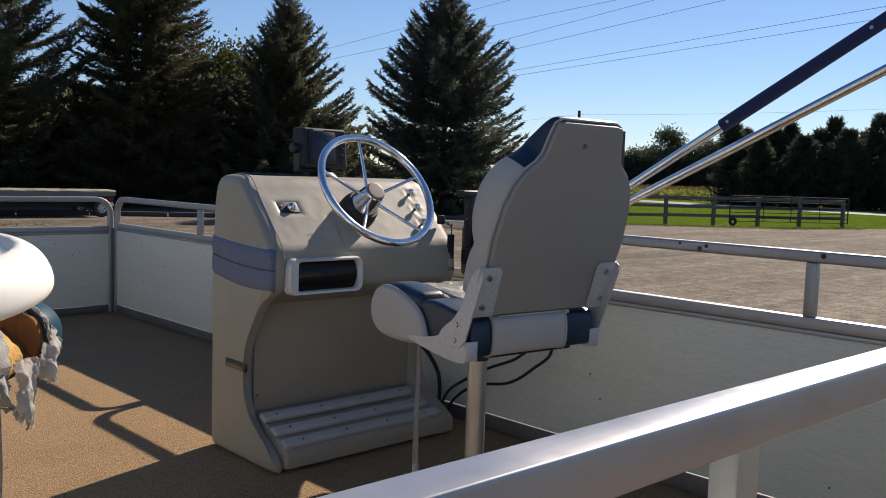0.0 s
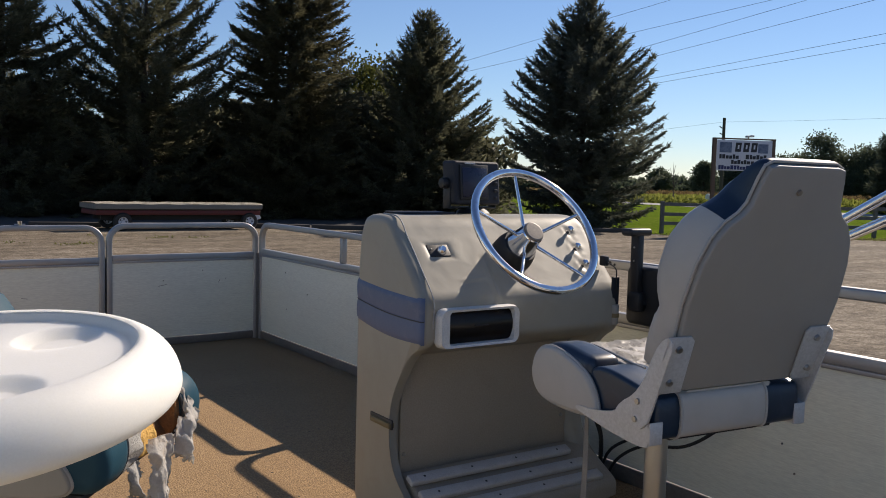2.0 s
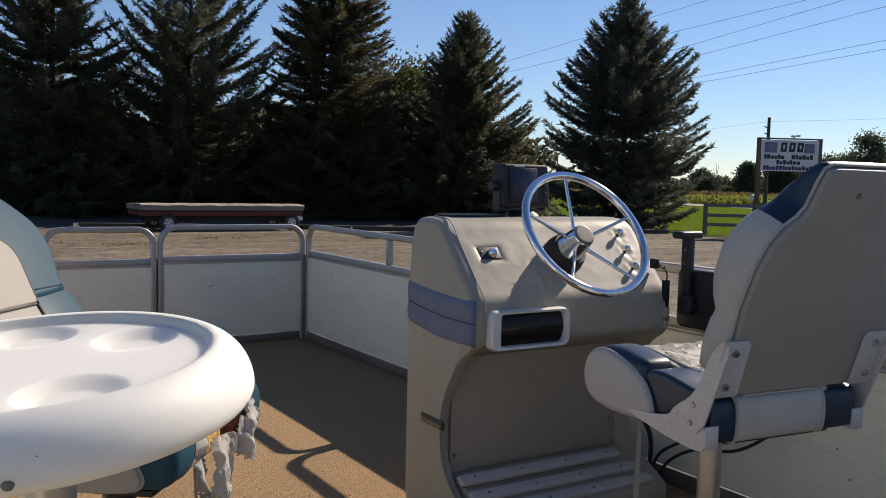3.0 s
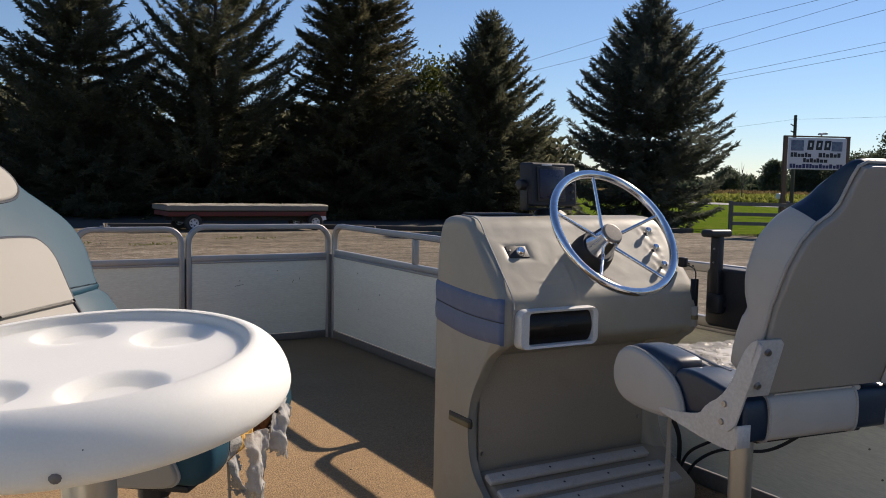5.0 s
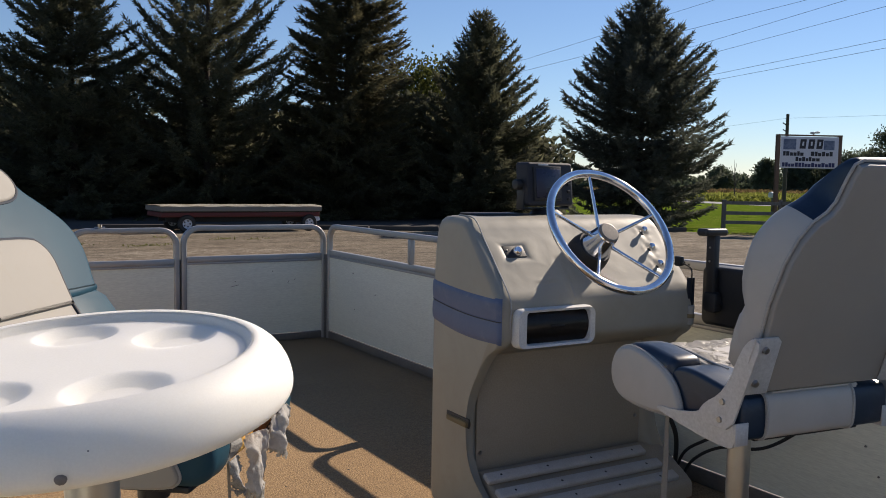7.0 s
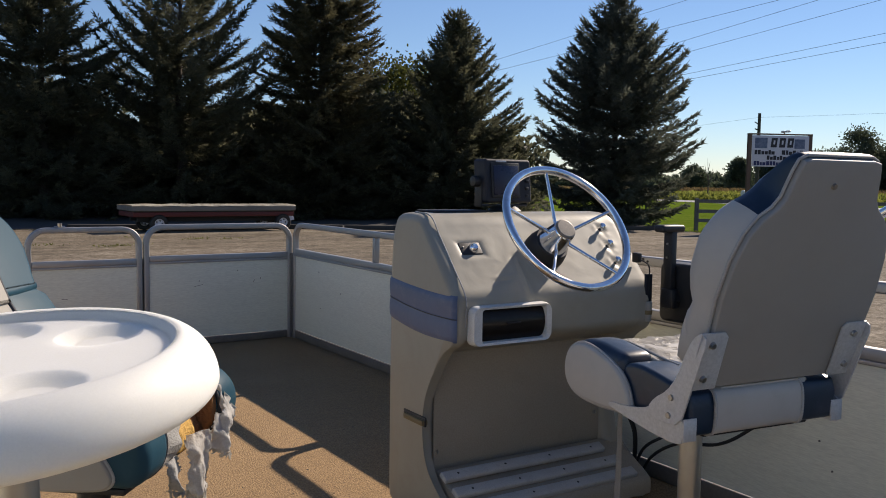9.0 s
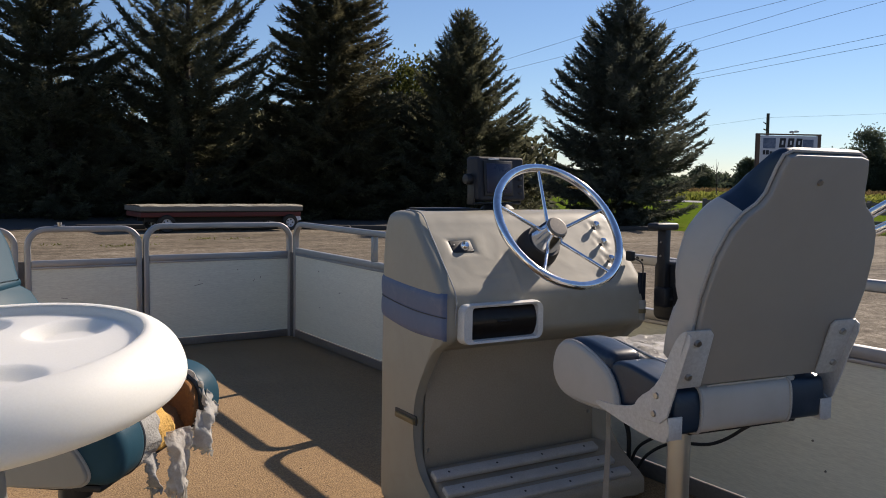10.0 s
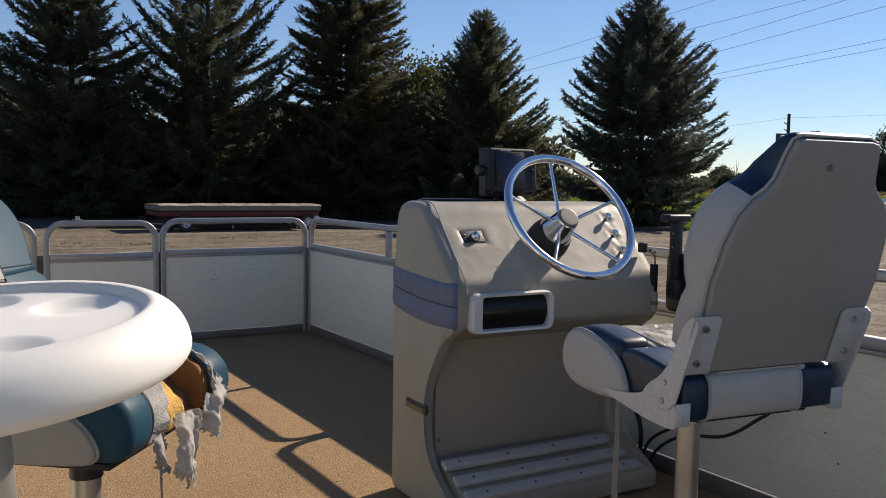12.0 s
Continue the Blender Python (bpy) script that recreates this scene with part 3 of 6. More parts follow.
# bimini bows beside the rail, lying back
bimini = thing("bimini_frame", pose(2.93, 2.08, 0.730), "folded bimini frame of polished tube with a navy canvas sleeve", "awning frame")
part("mount", box((0.03, 0.06, 0.065), (-0.01, 0, -0.018), 0.006), STEEL, bimini)
up_end = Vector((0, -1.30, 0.785))
lo_end = Vector((0, -1.30, 0.617))
part("bow_tube", sweep([up_end * (i / 12) for i in range(13)], circle(0.0125, 14)), POLISHED, bimini)
part("bow_tube", sweep([Vector((0.012, -0.02, -0.012)).lerp(lo_end, i / 12) for i in range(13)], circle(0.0125, 14)), POLISHED, bimini)
part("sleeve", sweep([up_end.lerp(up_end * 0.372, i / 16) for i in range(17)], lambda u: circle(0.0185 + 0.0006 * math.sin(u * 9), 14)), CLOTH_NAVY, bimini, "navy canvas sleeve")
for k in (0.385, 0.66):
    c = up_end * k
    part("snap", bolt_head(c + Vector((-0.018, -0.006, 0.0)), (-1, -0.2, 0), 0.005, 0.003), STEEL, bimini)


# ---- steering console ----
console = thing("steering_console", pose(2.045, 2.44, 0, 0, 0, -1.2), "grey vinyl boat steering console with a faded blue side stripe", "console")
CW, CD = 0.70, 0.362
outer = [(0.055, 0.0), (0.30, 0.0), (0.352, 0.0), (CD, 0.02), (CD, 0.3), (CD, 0.6), (0.355, 0.76), (0.335, 0.83), (0.305, 0.843), (0.26, 0.845), (0.205, 0.842), (0.178, 0.828),
         (0.145, 0.79), (0.08, 0.72), (0.035, 0.67), (0.008, 0.64), (0.0, 0.615), (0.0, 0.56), (0.0, 0.528), (0.012, 0.510), (0.045, 0.492), (0.075, 0.465), (0.105, 0.42), (0.134, 0.375), (0.153, 0.33), (0.161, 0.28), (0.161, 0.235), (0.152, 0.185), (0.130, 0.14), (0.096, 0.108), (0.054, 0.081), (0.012, 0.056), (-0.014, 0.03), (-0.014, 0.003), (0.01, 0.0)]
inner = list(outer)
for i in range(19, len(outer)):
    y, z = outer[i]
    inner[i] = (max(y + 0.012, 0.172) if 0.09 < z < 0.48 else y + 0.015, z)
outer_s, inner_s = chaikin(outer, 2), chaikin(inner, 2)


def denser(pts, like, gap=0.005):
    """The same outline with more points on the dash and the soft edge under it."""
    res = []
    for i, p in enumerate(pts):
        q, a, b = pts[(i + 1) % len(pts)], like[i], like[(i + 1) % len(pts)]
        n = max(1, round(math.dist(a, b) / gap)) if min(a[1], b[1]) > 0.52 and max(a[0], b[0]) < 0.24 else 1
        res += [tuple(c + (d - c) * k / n for c, d in zip(p, q)) for k in range(n)]
    return res


outer_s, inner_s = denser(outer_s, outer_s), denser(inner_s, outer_s)


def ring(x, pts, d):
    cy = sum(p[0] for p in pts) / len(pts)
    cz = 0.42
    return [(x, y + (cy - y) * d * 2.2, max(0.0, z + (cz - z) * d)) for y, z in pts]


rings = []
for k in range(6):
    a = math.pi / 2 * k / 5
    rings.append(ring(0.028 * (1 - math.cos(a)), outer_s, 0.06 * (1 - math.sin(a))))
rings += [ring(0.034, [tuple(a * 0.5 + b * 0.5 for a, b in zip(p, q)) for p, q in zip(outer_s, inner_s)], 0), ring(0.042, inner_s, 0)]
for k in range(1, 120):
    rings.append(ring(0.042 + (CW - 0.100) * k / 120, inner_s, 0))
rings += [ring(CW - 0.058, inner_s, 0), ring(CW - 0.052, [tuple(a * 0.5 + b * 0.5 for a, b in zip(p, q)) for p, q in zip(outer_s, inner_s)], 0), ring(CW - 0.038, outer_s, 0)]
for k in range(5, -1, -1):
    a = math.pi / 2 * k / 5
    rings.append(ring(CW - 0.028 * (1 - math.cos(a)), outer_s, 0.06 * (1 - math.sin(a))))
shell = loft(rings)
bmesh.ops.recalc_face_normals(shell, faces=shell.faces)
shell.normal_update()
KNOBS = ((0.618, 0.212), (0.610, 0.148), (0.604, 0.085))


def near_line(p, a, b):
    """How far p lies from the line from a to b, and how far along it."""
    ab, ap = (b[0] - a[0], b[1] - a[1]), (p[0] - a[0], p[1] - a[1])
    u = min(1.0, max(0.0, (ab[0] * ap[0] + ab[1] * ap[1]) / (ab[0] ** 2 + ab[1] ** 2)))
    return math.hypot(ap[0] - ab[0] * u, ap[1] - ab[1] * u), u


# soft padded dash: puckers round the switch and the knobs, folds over the pocket
for v in shell.verts:
    x, y, z = v.co
    if not (0.04 < x < CW - 0.02 and z > 0.53 and y < 0.21):
        continue
    up = (z - 0.637) / 0.742 if z > 0.637 else z - 0.637      # up the slope of the dash
    d = 0.0011 * noise.noise(Vector((x * 8, up * 8, 0.3))) + 0.0003 * noise.noise(Vector((x * 26, up * 26, 4.1)))
    r = max(abs(x - 0.117) / 0.037, abs(up - 0.154) / 0.023)
    d += 0.0007 * math.exp(-((r - 1.5) / 0.5) ** 2) - 0.0040 * math.exp(-r ** 6)
    for kx, ky in KNOBS:
        r = math.hypot(x - kx, up - ky)
        star = 1 + 0.5 * math.sin(5 * math.atan2(up - ky, x - kx))
        d += 0.0007 * math.exp(-((r - 0.025) / 0.010) ** 2) * star - 0.004 * math.exp(-(r / 0.013) ** 2)
    w, u = near_line((x, up), (0.140, 0.054), (0.242, 0.062))
    d += 0.0026 * math.exp(-(w / 0.0045) ** 2) * math.sin(math.pi * (0.04 + 0.92 * u)) - 0.0022 * math.exp(-((w - 0.011) / 0.007) ** 2) * (up < 0.058) * math.sin(math.pi * u)
    w, u = near_line((x, up), (0.250, 0.110), (0.240, -0.03))
    d += 0.0030 * math.exp(-(w / 0.005) ** 2) * math.sin(math.pi * (0.1 + 0.85 * u)) - 0.0018 * math.exp(-((w - 0.013) / 0.008) ** 2)
    v.co += v.normal * d
part("body", shell, CONSOLE, console, sharp=60)
# the board that closes the knee space
part("knee_board", box((CW - 0.096, 0.008, 0.36), (CW / 2 - 0.008, 0.166, 0.295), 0.003), CONSOLE_IN, console, "plain grey board in the knee space")
for sx, sz in ((0.052, 0.188), (CW - 0.075, 0.225), (CW - 0.075, 0.42)):
    part("screw", bolt_head((sx, 0.162, sz), (0, -1, 0), 0.006, 0.004), STEEL, console)
# blue stripe round the side: two soft rolls with a stitched groove between
cy0 = sum(p[0] for p in outer_s) / len(outer_s)
way = []
for k in range(3, 7):
    w = math.pi / 2 * k / 6
    way.append((0.028 * (1 - math.sin(w)), cy0 * 0.132 * (1 - math.cos(w))))
for k in range(1, 10):
    way.append((0.0, cy0 * 0.132 + (CD - (CD - cy0) * 0.132 - cy0 * 0.132) * k / 10))
for k in range(0, 7):
    w = math.pi / 2 * k / 6
    way.append((0.028 * (1 - math.cos(w)), CD - (CD - cy0) * 0.132 * (1 - math.sin(w))))
way.append((0.05, CD))
bm = bmesh.new()
rows = []
for i, (x, y) in enumerate(way):
    (xa, ya), (xb, yb) = way[max(i - 1, 0)], way[min(i + 1, len(way) - 1)]
    ln = math.hypot(xb - xa, yb - ya)
    nx, ny = -(yb - ya) / ln, (xb - xa) / ln
    u = y / CD
    lo, hi = 0.520 - 0.014 * math.sin(math.pi * u) + 0.025 * u, 0.641 - 0.005 * math.sin(math.pi * u) + 0.022 * u
    row = []
    for j in range(15):
        f = j / 14
        roll = abs(math.sin(2 * math.pi * f)) ** 0.55
        o = 0.0010 + 0.0035 * roll if 0 < j < 14 else -0.002
        row.append(bm.verts.new((x + nx * o, y + ny * o, lo + (hi - lo) * (f * 1.0))))
    rows.append(row)
for p, q in zip(rows, rows[1:]):
    for j in range(14):
        bm.faces.new((p[j], p[j + 1], q[j + 1], q[j]))
stripe = part("side_stripe", bm, STRIPE, console, "faded blue vinyl stripe")
seam = [(x - 0.0018, y, 0.5805 - 0.0095 * math.sin(math.pi * y / CD) + 0.0235 * y / CD) for x, y in way[:-1]]
part("stripe_seam", sweep(seam, circle(0.0016, 6)), PIPING, stripe)
# seam along the dash edge
seam = [(0.034, 0.012, 0.52), (0.03, -0.001, 0.58), (0.032, 0.005, 0.64), (0.036, 0.075, 0.715), (0.036, 0.14, 0.787), (0.034, 0.185, 0.838), (0.03, 0.26, 0.846)]
part("seam_piping", sweep(spline(seam, 5), circle(0.0022, 6)), PIPE_GREY, console)
# vent grip of worn wood in the side
bm = box((0.02, 0.105, 0.017), (0.0, 0.195, 0.279), 0.005)
part("side_grip", bm, OLD_WOOD, console, "worn yellowish grip in a dark slot")
part("grip_slot", box((0.006, 0.118, 0.027), (0.0, 0.197, 0.282), 0.003), BLACK, console)

# foot rest: base and three treads with screws
base = [(-0.015, 0.0), (0.172, 0.0), (0.172, 0.140), (0.12, 0.136), (0.085, 0.116), (0.03, 0.088), (-0.008, 0.066), (-0.02, 0.05)]
part("foot_base", pad(chaikin(base, 1), 0.038, CW, 0.012, lambda a, b, d: (d, a - 0.002, b)), CONSOLE_IN, console, "moulded dull grey foot rest")
for k, (y, z) in enumerate(((0.094, 0.138), (0.048, 0.107), (0.006, 0.079))):
    rot = Matrix.Rotation(radians(24), 4, "X")
    tread = part("foot_tread", box((0.570 + 0.017 * k, 0.034, 0.017), (0.313 + 0.017 * k, y, z), 0.005, 3, rot), TREAD, console, "pale grey foot tread with screws")
    for j in range(4):
        sx = 0.313 + 0.017 * k + (j - 1.5) * 0.158
        part("screw", bolt_head((sx, y - 0.003, z + 0.006), (0, -0.35, 0.93), 0.0045, 0.002), BLACK, tread)

# switch on the sloped dash
# local x along the dash, y up the slope, z out of it
DASH = Matrix(((1, 0, 0, 0), (0, 0.670, -0.742, 0.010), (0, 0.742, 0.670, 0.637), (0, 0, 0, 1)))


def on_dash(bm):
    bmesh.ops.transform(bm, matrix=DASH, verts=bm.verts)
    return bm


switch = part("switch_plate", on_dash(box((0.068, 0.040, 0.005), (0.117, 0.154, 0.0005), 0.009, 3)), BLACK, console)
part("switch_knob", on_dash(lathe([(0, 0.012), (0.009, 0.012), (0.0125, 0.008), (0.014, 0.0)], 20, Matrix.Translation((0.124, 0.152, 0.003)))), CHROME, switch)
for dx in (-0.022, 0.022):
    part("screw", on_dash(bolt_head((0.116 + dx, 0.158, 0.003), (0, 0, 1), 0.003, 0.002)), STEEL, switch)
# pull knobs with puckered vinyl round them
for kx, ky in KNOBS:
    knob = part("pull_knob", on_dash(lathe([(0, 0.023), (0.006, 0.0225), (0.0098, 0.019), (0.0098, 0.016), (0.005, 0.012), (0.0042, 0.0)], 20, Matrix.Translation((kx, ky, 0.0)))), CHROME, console)
    part("knob_collar", on_dash(lathe([(0.0, 0.005), (0.008, 0.004), (0.0105, 0.0)], 18, Matrix.Translation((kx, ky, -0.003)))), BLACK, knob)

# radio pocket: white frame, smoked door
def rounded_ring(w, h, r, bw, d, at):
    """A rounded frame lying in the xz plane, facing -y."""
    bm = bmesh.new()
    o, i = rounded_rect(w, h, r, 5), [(x + 0.006, y) for x, y in rounded_rect(w - 2 * bw, h - 2 * bw * 0.40, r * 0.40, 5)]
    layers = [(o, 0.0), (o, -d * 0.6), ([(x * 0.975, y * 0.95) for x, y in o], -d), ([(x * 1.03, y * 1.05) for x, y in i], -d * 0.9), (i, -d * 0.4), (i, 0.0)]
    R = [[bm.verts.new((at[0] + x, at[1] + y0, at[2] + y)) for x, y in pts] for pts, y0 in layers]
    n = len(R[0])
    for a, b in zip(R, R[1:] + R[:1]):
        for j in range(n):
            bm.faces.new((a[j], a[(j + 1) % n], b[(j + 1) % n], b[j]))
    return bm


pocket = part("radio_pocket", rounded_ring(0.258, 0.104, 0.022, 0.027, 0.03, (0.166, 0.004, 0.562)), FRAME_WHITE, console, "white moulded frame of the radio pocket")
bm = bmesh.new()
rows = []
for i in range(9):
    u = i / 8
    rows.append([bm.verts.new((0.172 - 0.104 + 0.208 * j / 6, -0.006 - 0.012 * math.sin(math.pi * u), 0.562 - 0.043 + 0.086 * u)) for j in range(7)])
for a, b in zip(rows, rows[1:]):
    for j in range(6):
        bm.faces.new((a[j], a[j + 1], b[j + 1], b[j]))
bmesh.ops.solidify(bm, geom=bm.faces[:], thickness=0.003)
door = part("pocket_door", bm, SMOKED, pocket, "smoked brown door of the radio pocket")
# thin strip modelled on the door in place of a reflected glint
part("door_glint", box((0.045, 0.002, 0.004), (0.17, -0.0205, 0.566), 0.001), DARK_GREY, pocket)

# steering wheel
wheel = new("steering_wheel")
wheel.empty_display_size = 0.1
wheel.parent = console
wheel["label"] = "chromed five-spoke steering wheel on a cone hub"
AX = Vector((-0.012, -0.807, 0.5905)).normalized()
WC = Vector((0.356, -0.006, 0.8135))
wheel.matrix_basis = Matrix.Translation(WC) @ AX.to_track_quat("Z", "Y").to_matrix().to_4x4() 
RIM = 0.191
part("rim", torus(RIM, 0.0115), CHROME, wheel)
part("hub", lathe([(0.0, -0.013), (0.030, -0.013), (0.0325, -0.017), (0.038, -0.05), (0.0455, -0.085), (0, -0.085)], 40), CHROME, wheel, sharp=20)
part("hub_cap", lathe([(0.0, -0.0065), (0.026, -0.007), (0.0295, -0.0085), (0.0305, -0.010), (0.0305, -0.016), (0, -0.016)], 36), HUB_CAP, wheel, "dulled grey hub cap", sharp=20)
part("column_boot", lathe([(0, -0.08), (0.050, -0.08), (0.056, -0.095), (0.060, -0.115), (0.060, -0.16), (0, -0.16)], 36), BLACK, wheel, "black column boot")
for k in range(5):
    a = radians(88 + 72 * k)
    p = Vector((0.03 * math.cos(a), 0.03 * math.sin(a), -0.045))
    q = Vector((RIM * math.cos(a), RIM * math.sin(a), 0.0))
    part("spoke", rod(p, q, 0.0052, 0.0045, 12), CHROME, wheel)

# lanyard with a float at the dash's end
lan = thing("stop_lanyard", pose(2.735, 2.44, 0.0), "dark stop-switch lanyard with a pale float hanging at the console", "lanyard")
part("clip", box((0.02, 0.025, 0.03), (-0.02, 0.03, 0.715), 0.005), BLACK, lan)
part("cord", sweep(spline([(-0.02, 0.015, 0.71), (-0.014, -0.012, 0.695), (-0.012, -0.014, 0.66), (-0.011, -0.012, 0.62)], 6), circle(0.0022, 8)), BLACK, lan)
part("tag", box((0.03, 0.007, 0.085), (-0.011, -0.010, 0.628), 0.006, 3), DARK_GREY, lan, "dark brown tag")
part("float", rod((-0.011, -0.010, 0.588), (-0.011, -0.010, 0.528), 0.014, 0.012, 14, None, 0.003), CREAM_VINYL, lan, "pale foam float")
part("float_band", rod((-0.011, -0.010, 0.562), (-0.011, -0.010, 0.55), 0.0146, n=14), OLD_WOOD, lan)

# fish finder on the console's top
ff = thing("fish_finder", pose(2.418, 2.735, 0.846, 0, 0, 2), "dark grey fish finder with a blank screen on a swivel bracket", "fish finder")
part("bracket_base", lathe([(0, 0.016), (0.04, 0.014), (0.052, 0.0), (0, 0.0)], 24), BLACK, ff)
part("bracket_arm", box((0.006, 0.035, 0.085), (-0.088, 0.015, 0.055), 0.003, 2, None, box((0.182, 0.035, 0.006), (0, 0.015, 0.016), 0.003, 2, None, box((0.006, 0.035, 0.085), (0.088, 0.015, 0.055), 0.003))), BLACK, ff)
part("case", pad(rounded_rect(0.176, 0.130, 0.010, 4), 0.0, 0.06, 0.008, lambda a, b, d: (a, -0.02 + d + b * 0.10, 0.090 + b)), DARK_GREY, ff)
fm = Matrix.Translation((-0.016, -0.0225, 0.092)) @ Matrix.Rotation(radians(-5.7), 4, "X")
part("bezel", box((0.108, 0.005, 0.104), (0, 0, 0), 0.004, 2, fm), BLACK, ff)
part("screen", box((0.094, 0.004, 0.088), (0, -0.003, 0), 0.002, 2, fm), SCREEN, ff, "blank bluish screen")
for j in range(4):
    part("key", box((0.013, 0.005, 0.009), (0.068, -0.024, 0.112 - 0.022 * j), 0.003), BLACK, ff)
part("side_knob", rod((-0.09, 0.015, 0.088), (-0.112, 0.015, 0.088), 0.017, 0.015, 16, None, 0.003), BLACK, ff)
part("maker_bar", box((0.04, 0.002, 0.005), (-0.03, -0.0165, 0.148), 0.001), GALV, ff)
# low tray lips on the console's top
part("top_tray", box((0.18, 0.10, 0.006), (0.17, 0.29, 0.847), 0.003), DARK_GREY, console)

# ---- throttle control on the side rail ----
th = thing("throttle_control", pose(2.80, 2.42, 0.0), "black remote throttle box with an upright lever beside the helm", "throttle")
part("case", pad(rounded_rect(0.17, 0.175, 0.02, 4), -0.03, 0.045, 0.012, lambda a, b, d: (d + 0.01, a - 0.065, b + 0.615)), BLACK, th)
part("lever_foot", lathe([(0, 0.018), (0.014, 0.017), (0.018, 0.0), (0, 0)], 24, Matrix.Translation((-0.02, -0.045, 0.595)) @ Matrix.Rotation(radians(-90), 4, "Y")), BLACK, th)
part("lever", box((0.024, 0.034, 0.21), (-0.032, -0.03, 0.695), 0.006), BLACK, th)
part("lever_cover", box((0.034, 0.05, 0.06), (-0.034, -0.035, 0.60), 0.01), BLACK, th)
part("handle", pad(rounded_rect(0.042, 0.022, 0.009, 4), -0.072, 0.022, 0.009, lambda a, b, d: (d - 0.012, a - 0.03, b + 0.805)), BLACK, th, "black T-shaped grip")
for zz in (0.62, 0.72, 0.76):
    part("screw", bolt_head((-0.045, -0.03, zz), (-1, 0, 0), 0.0035, 0.002), STEEL, th)

# control cables down the side
for name_pts in ([(2.60, 2.47, 0.335), (2.66, 2.46, 0.28), (2.715, 2.46, 0.20), (2.765, 2.50, 0.10), (2.785, 2.53, 0.02)],
                 [(2.79, 2.53, 0.02), (2.80, 2.50, 0.11), (2.80, 2.42, 0.17), (2.79, 2.30, 0.235), (2.78, 2.16, 0.30), (2.79, 2.08, 0.40), (2.80, 2.2, 0.52), (2.80, 2.38, 0.56)],
                 [(2.80, 2.51, 0.02), (2.80, 2.46, 0.10), (2.80, 2.36, 0.165), (2.80, 2.22, 0.20), (2.80, 2.12, 0.265), (2.80, 2.05, 0.34), (2.81, 2.12, 0.46), (2.81, 2.36, 0.55)]):
    bm = sweep(spline(name_pts, 8), circle(0.0070 if name_pts[0][2] > 0.3 else 0.0048, 10))
    tagged(finish("control_cable", bm, RUBBER), "black rubber control cable looping beside the fence", "cable", "control cables")


# ---- fishing chairs on pedestals ----
def back_outline(g=0.0):
    half = [(0.0, 0.180), (0.03, 0.192), (0.10, 0.203), (0.19, 0.207), (0.27, 0.198), (0.32, 0.182), (0.352, 0.160), (0.372, 0.133), (0.392, 0.119), (0.44, 0.108), (0.462, 0.100), (0.470, 0.082)]
    right = [(u - g, s if 0 < i < len(half) - 1 else (s + g if i == 0 else s - g)) for i, (s, u) in enumerate(half)]
    return right + [(-u, s) for u, s in reversed(right)]


def back_shell(rim, onback, keep):
    """The padded side of a seat back, from its rear panel round to its front."""
    table_s = (0.0, 0.03, 0.10, 0.138, 0.150, 0.165, 0.21, 0.28, 0.335, 0.36, 0.40, 0.45, 0.475)
    table_d = (0.050, 0.072, 0.084, 0.080, 0.070, 0.086, 0.106, 0.112, 0.100, 0.090, 0.078, 0.044, 0.022)
    bm = bmesh.new()
    n = len(rim)
    rows = []
    for out, f in ((0.0, 0.0), (0.003, 0.08), (0.0050, 0.25), (0.0065, 0.45), (0.006, 0.65), (0.004, 0.82), (-0.004, 0.94), (-0.018, 1.0), (-0.05, 1.02)):
        row = []
        for i, (u, s) in enumerate(rim):
            (u0, s0), (u1, s1) = rim[i - 1], rim[(i + 1) % n]
            ln = math.hypot(u1 - u0, s1 - s0) or 1
            nu, ns = (s1 - s0) / ln, -(u1 - u0) / ln
            if nu * u + ns * (s - 0.23) < 0:
                nu, ns = -nu, -ns
            d = float(np.interp(s, table_s, table_d))
            dent = 0.004 * math.exp(-((s - 0.15) / 0.008) ** 2) * f
            row.append(bm.verts.new(onback(u + nu * (out - dent), s + ns * (out - dent), 0.008 + f * (d - 0.008))))
        rows.append(row)
    for p, q in zip(rows, rows[1:]):
        for i in range(n):
            k = (i + 1) % n
            if keep((rim[i][1] + rim[k][1]) / 2):
                bm.faces.new((p[i], p[k], q[k], q[i]))
    loose = [v for v in bm.verts if not v.link_faces]
    bmesh.ops.delete(bm, geom=loose, context="VERTS")
    return bm


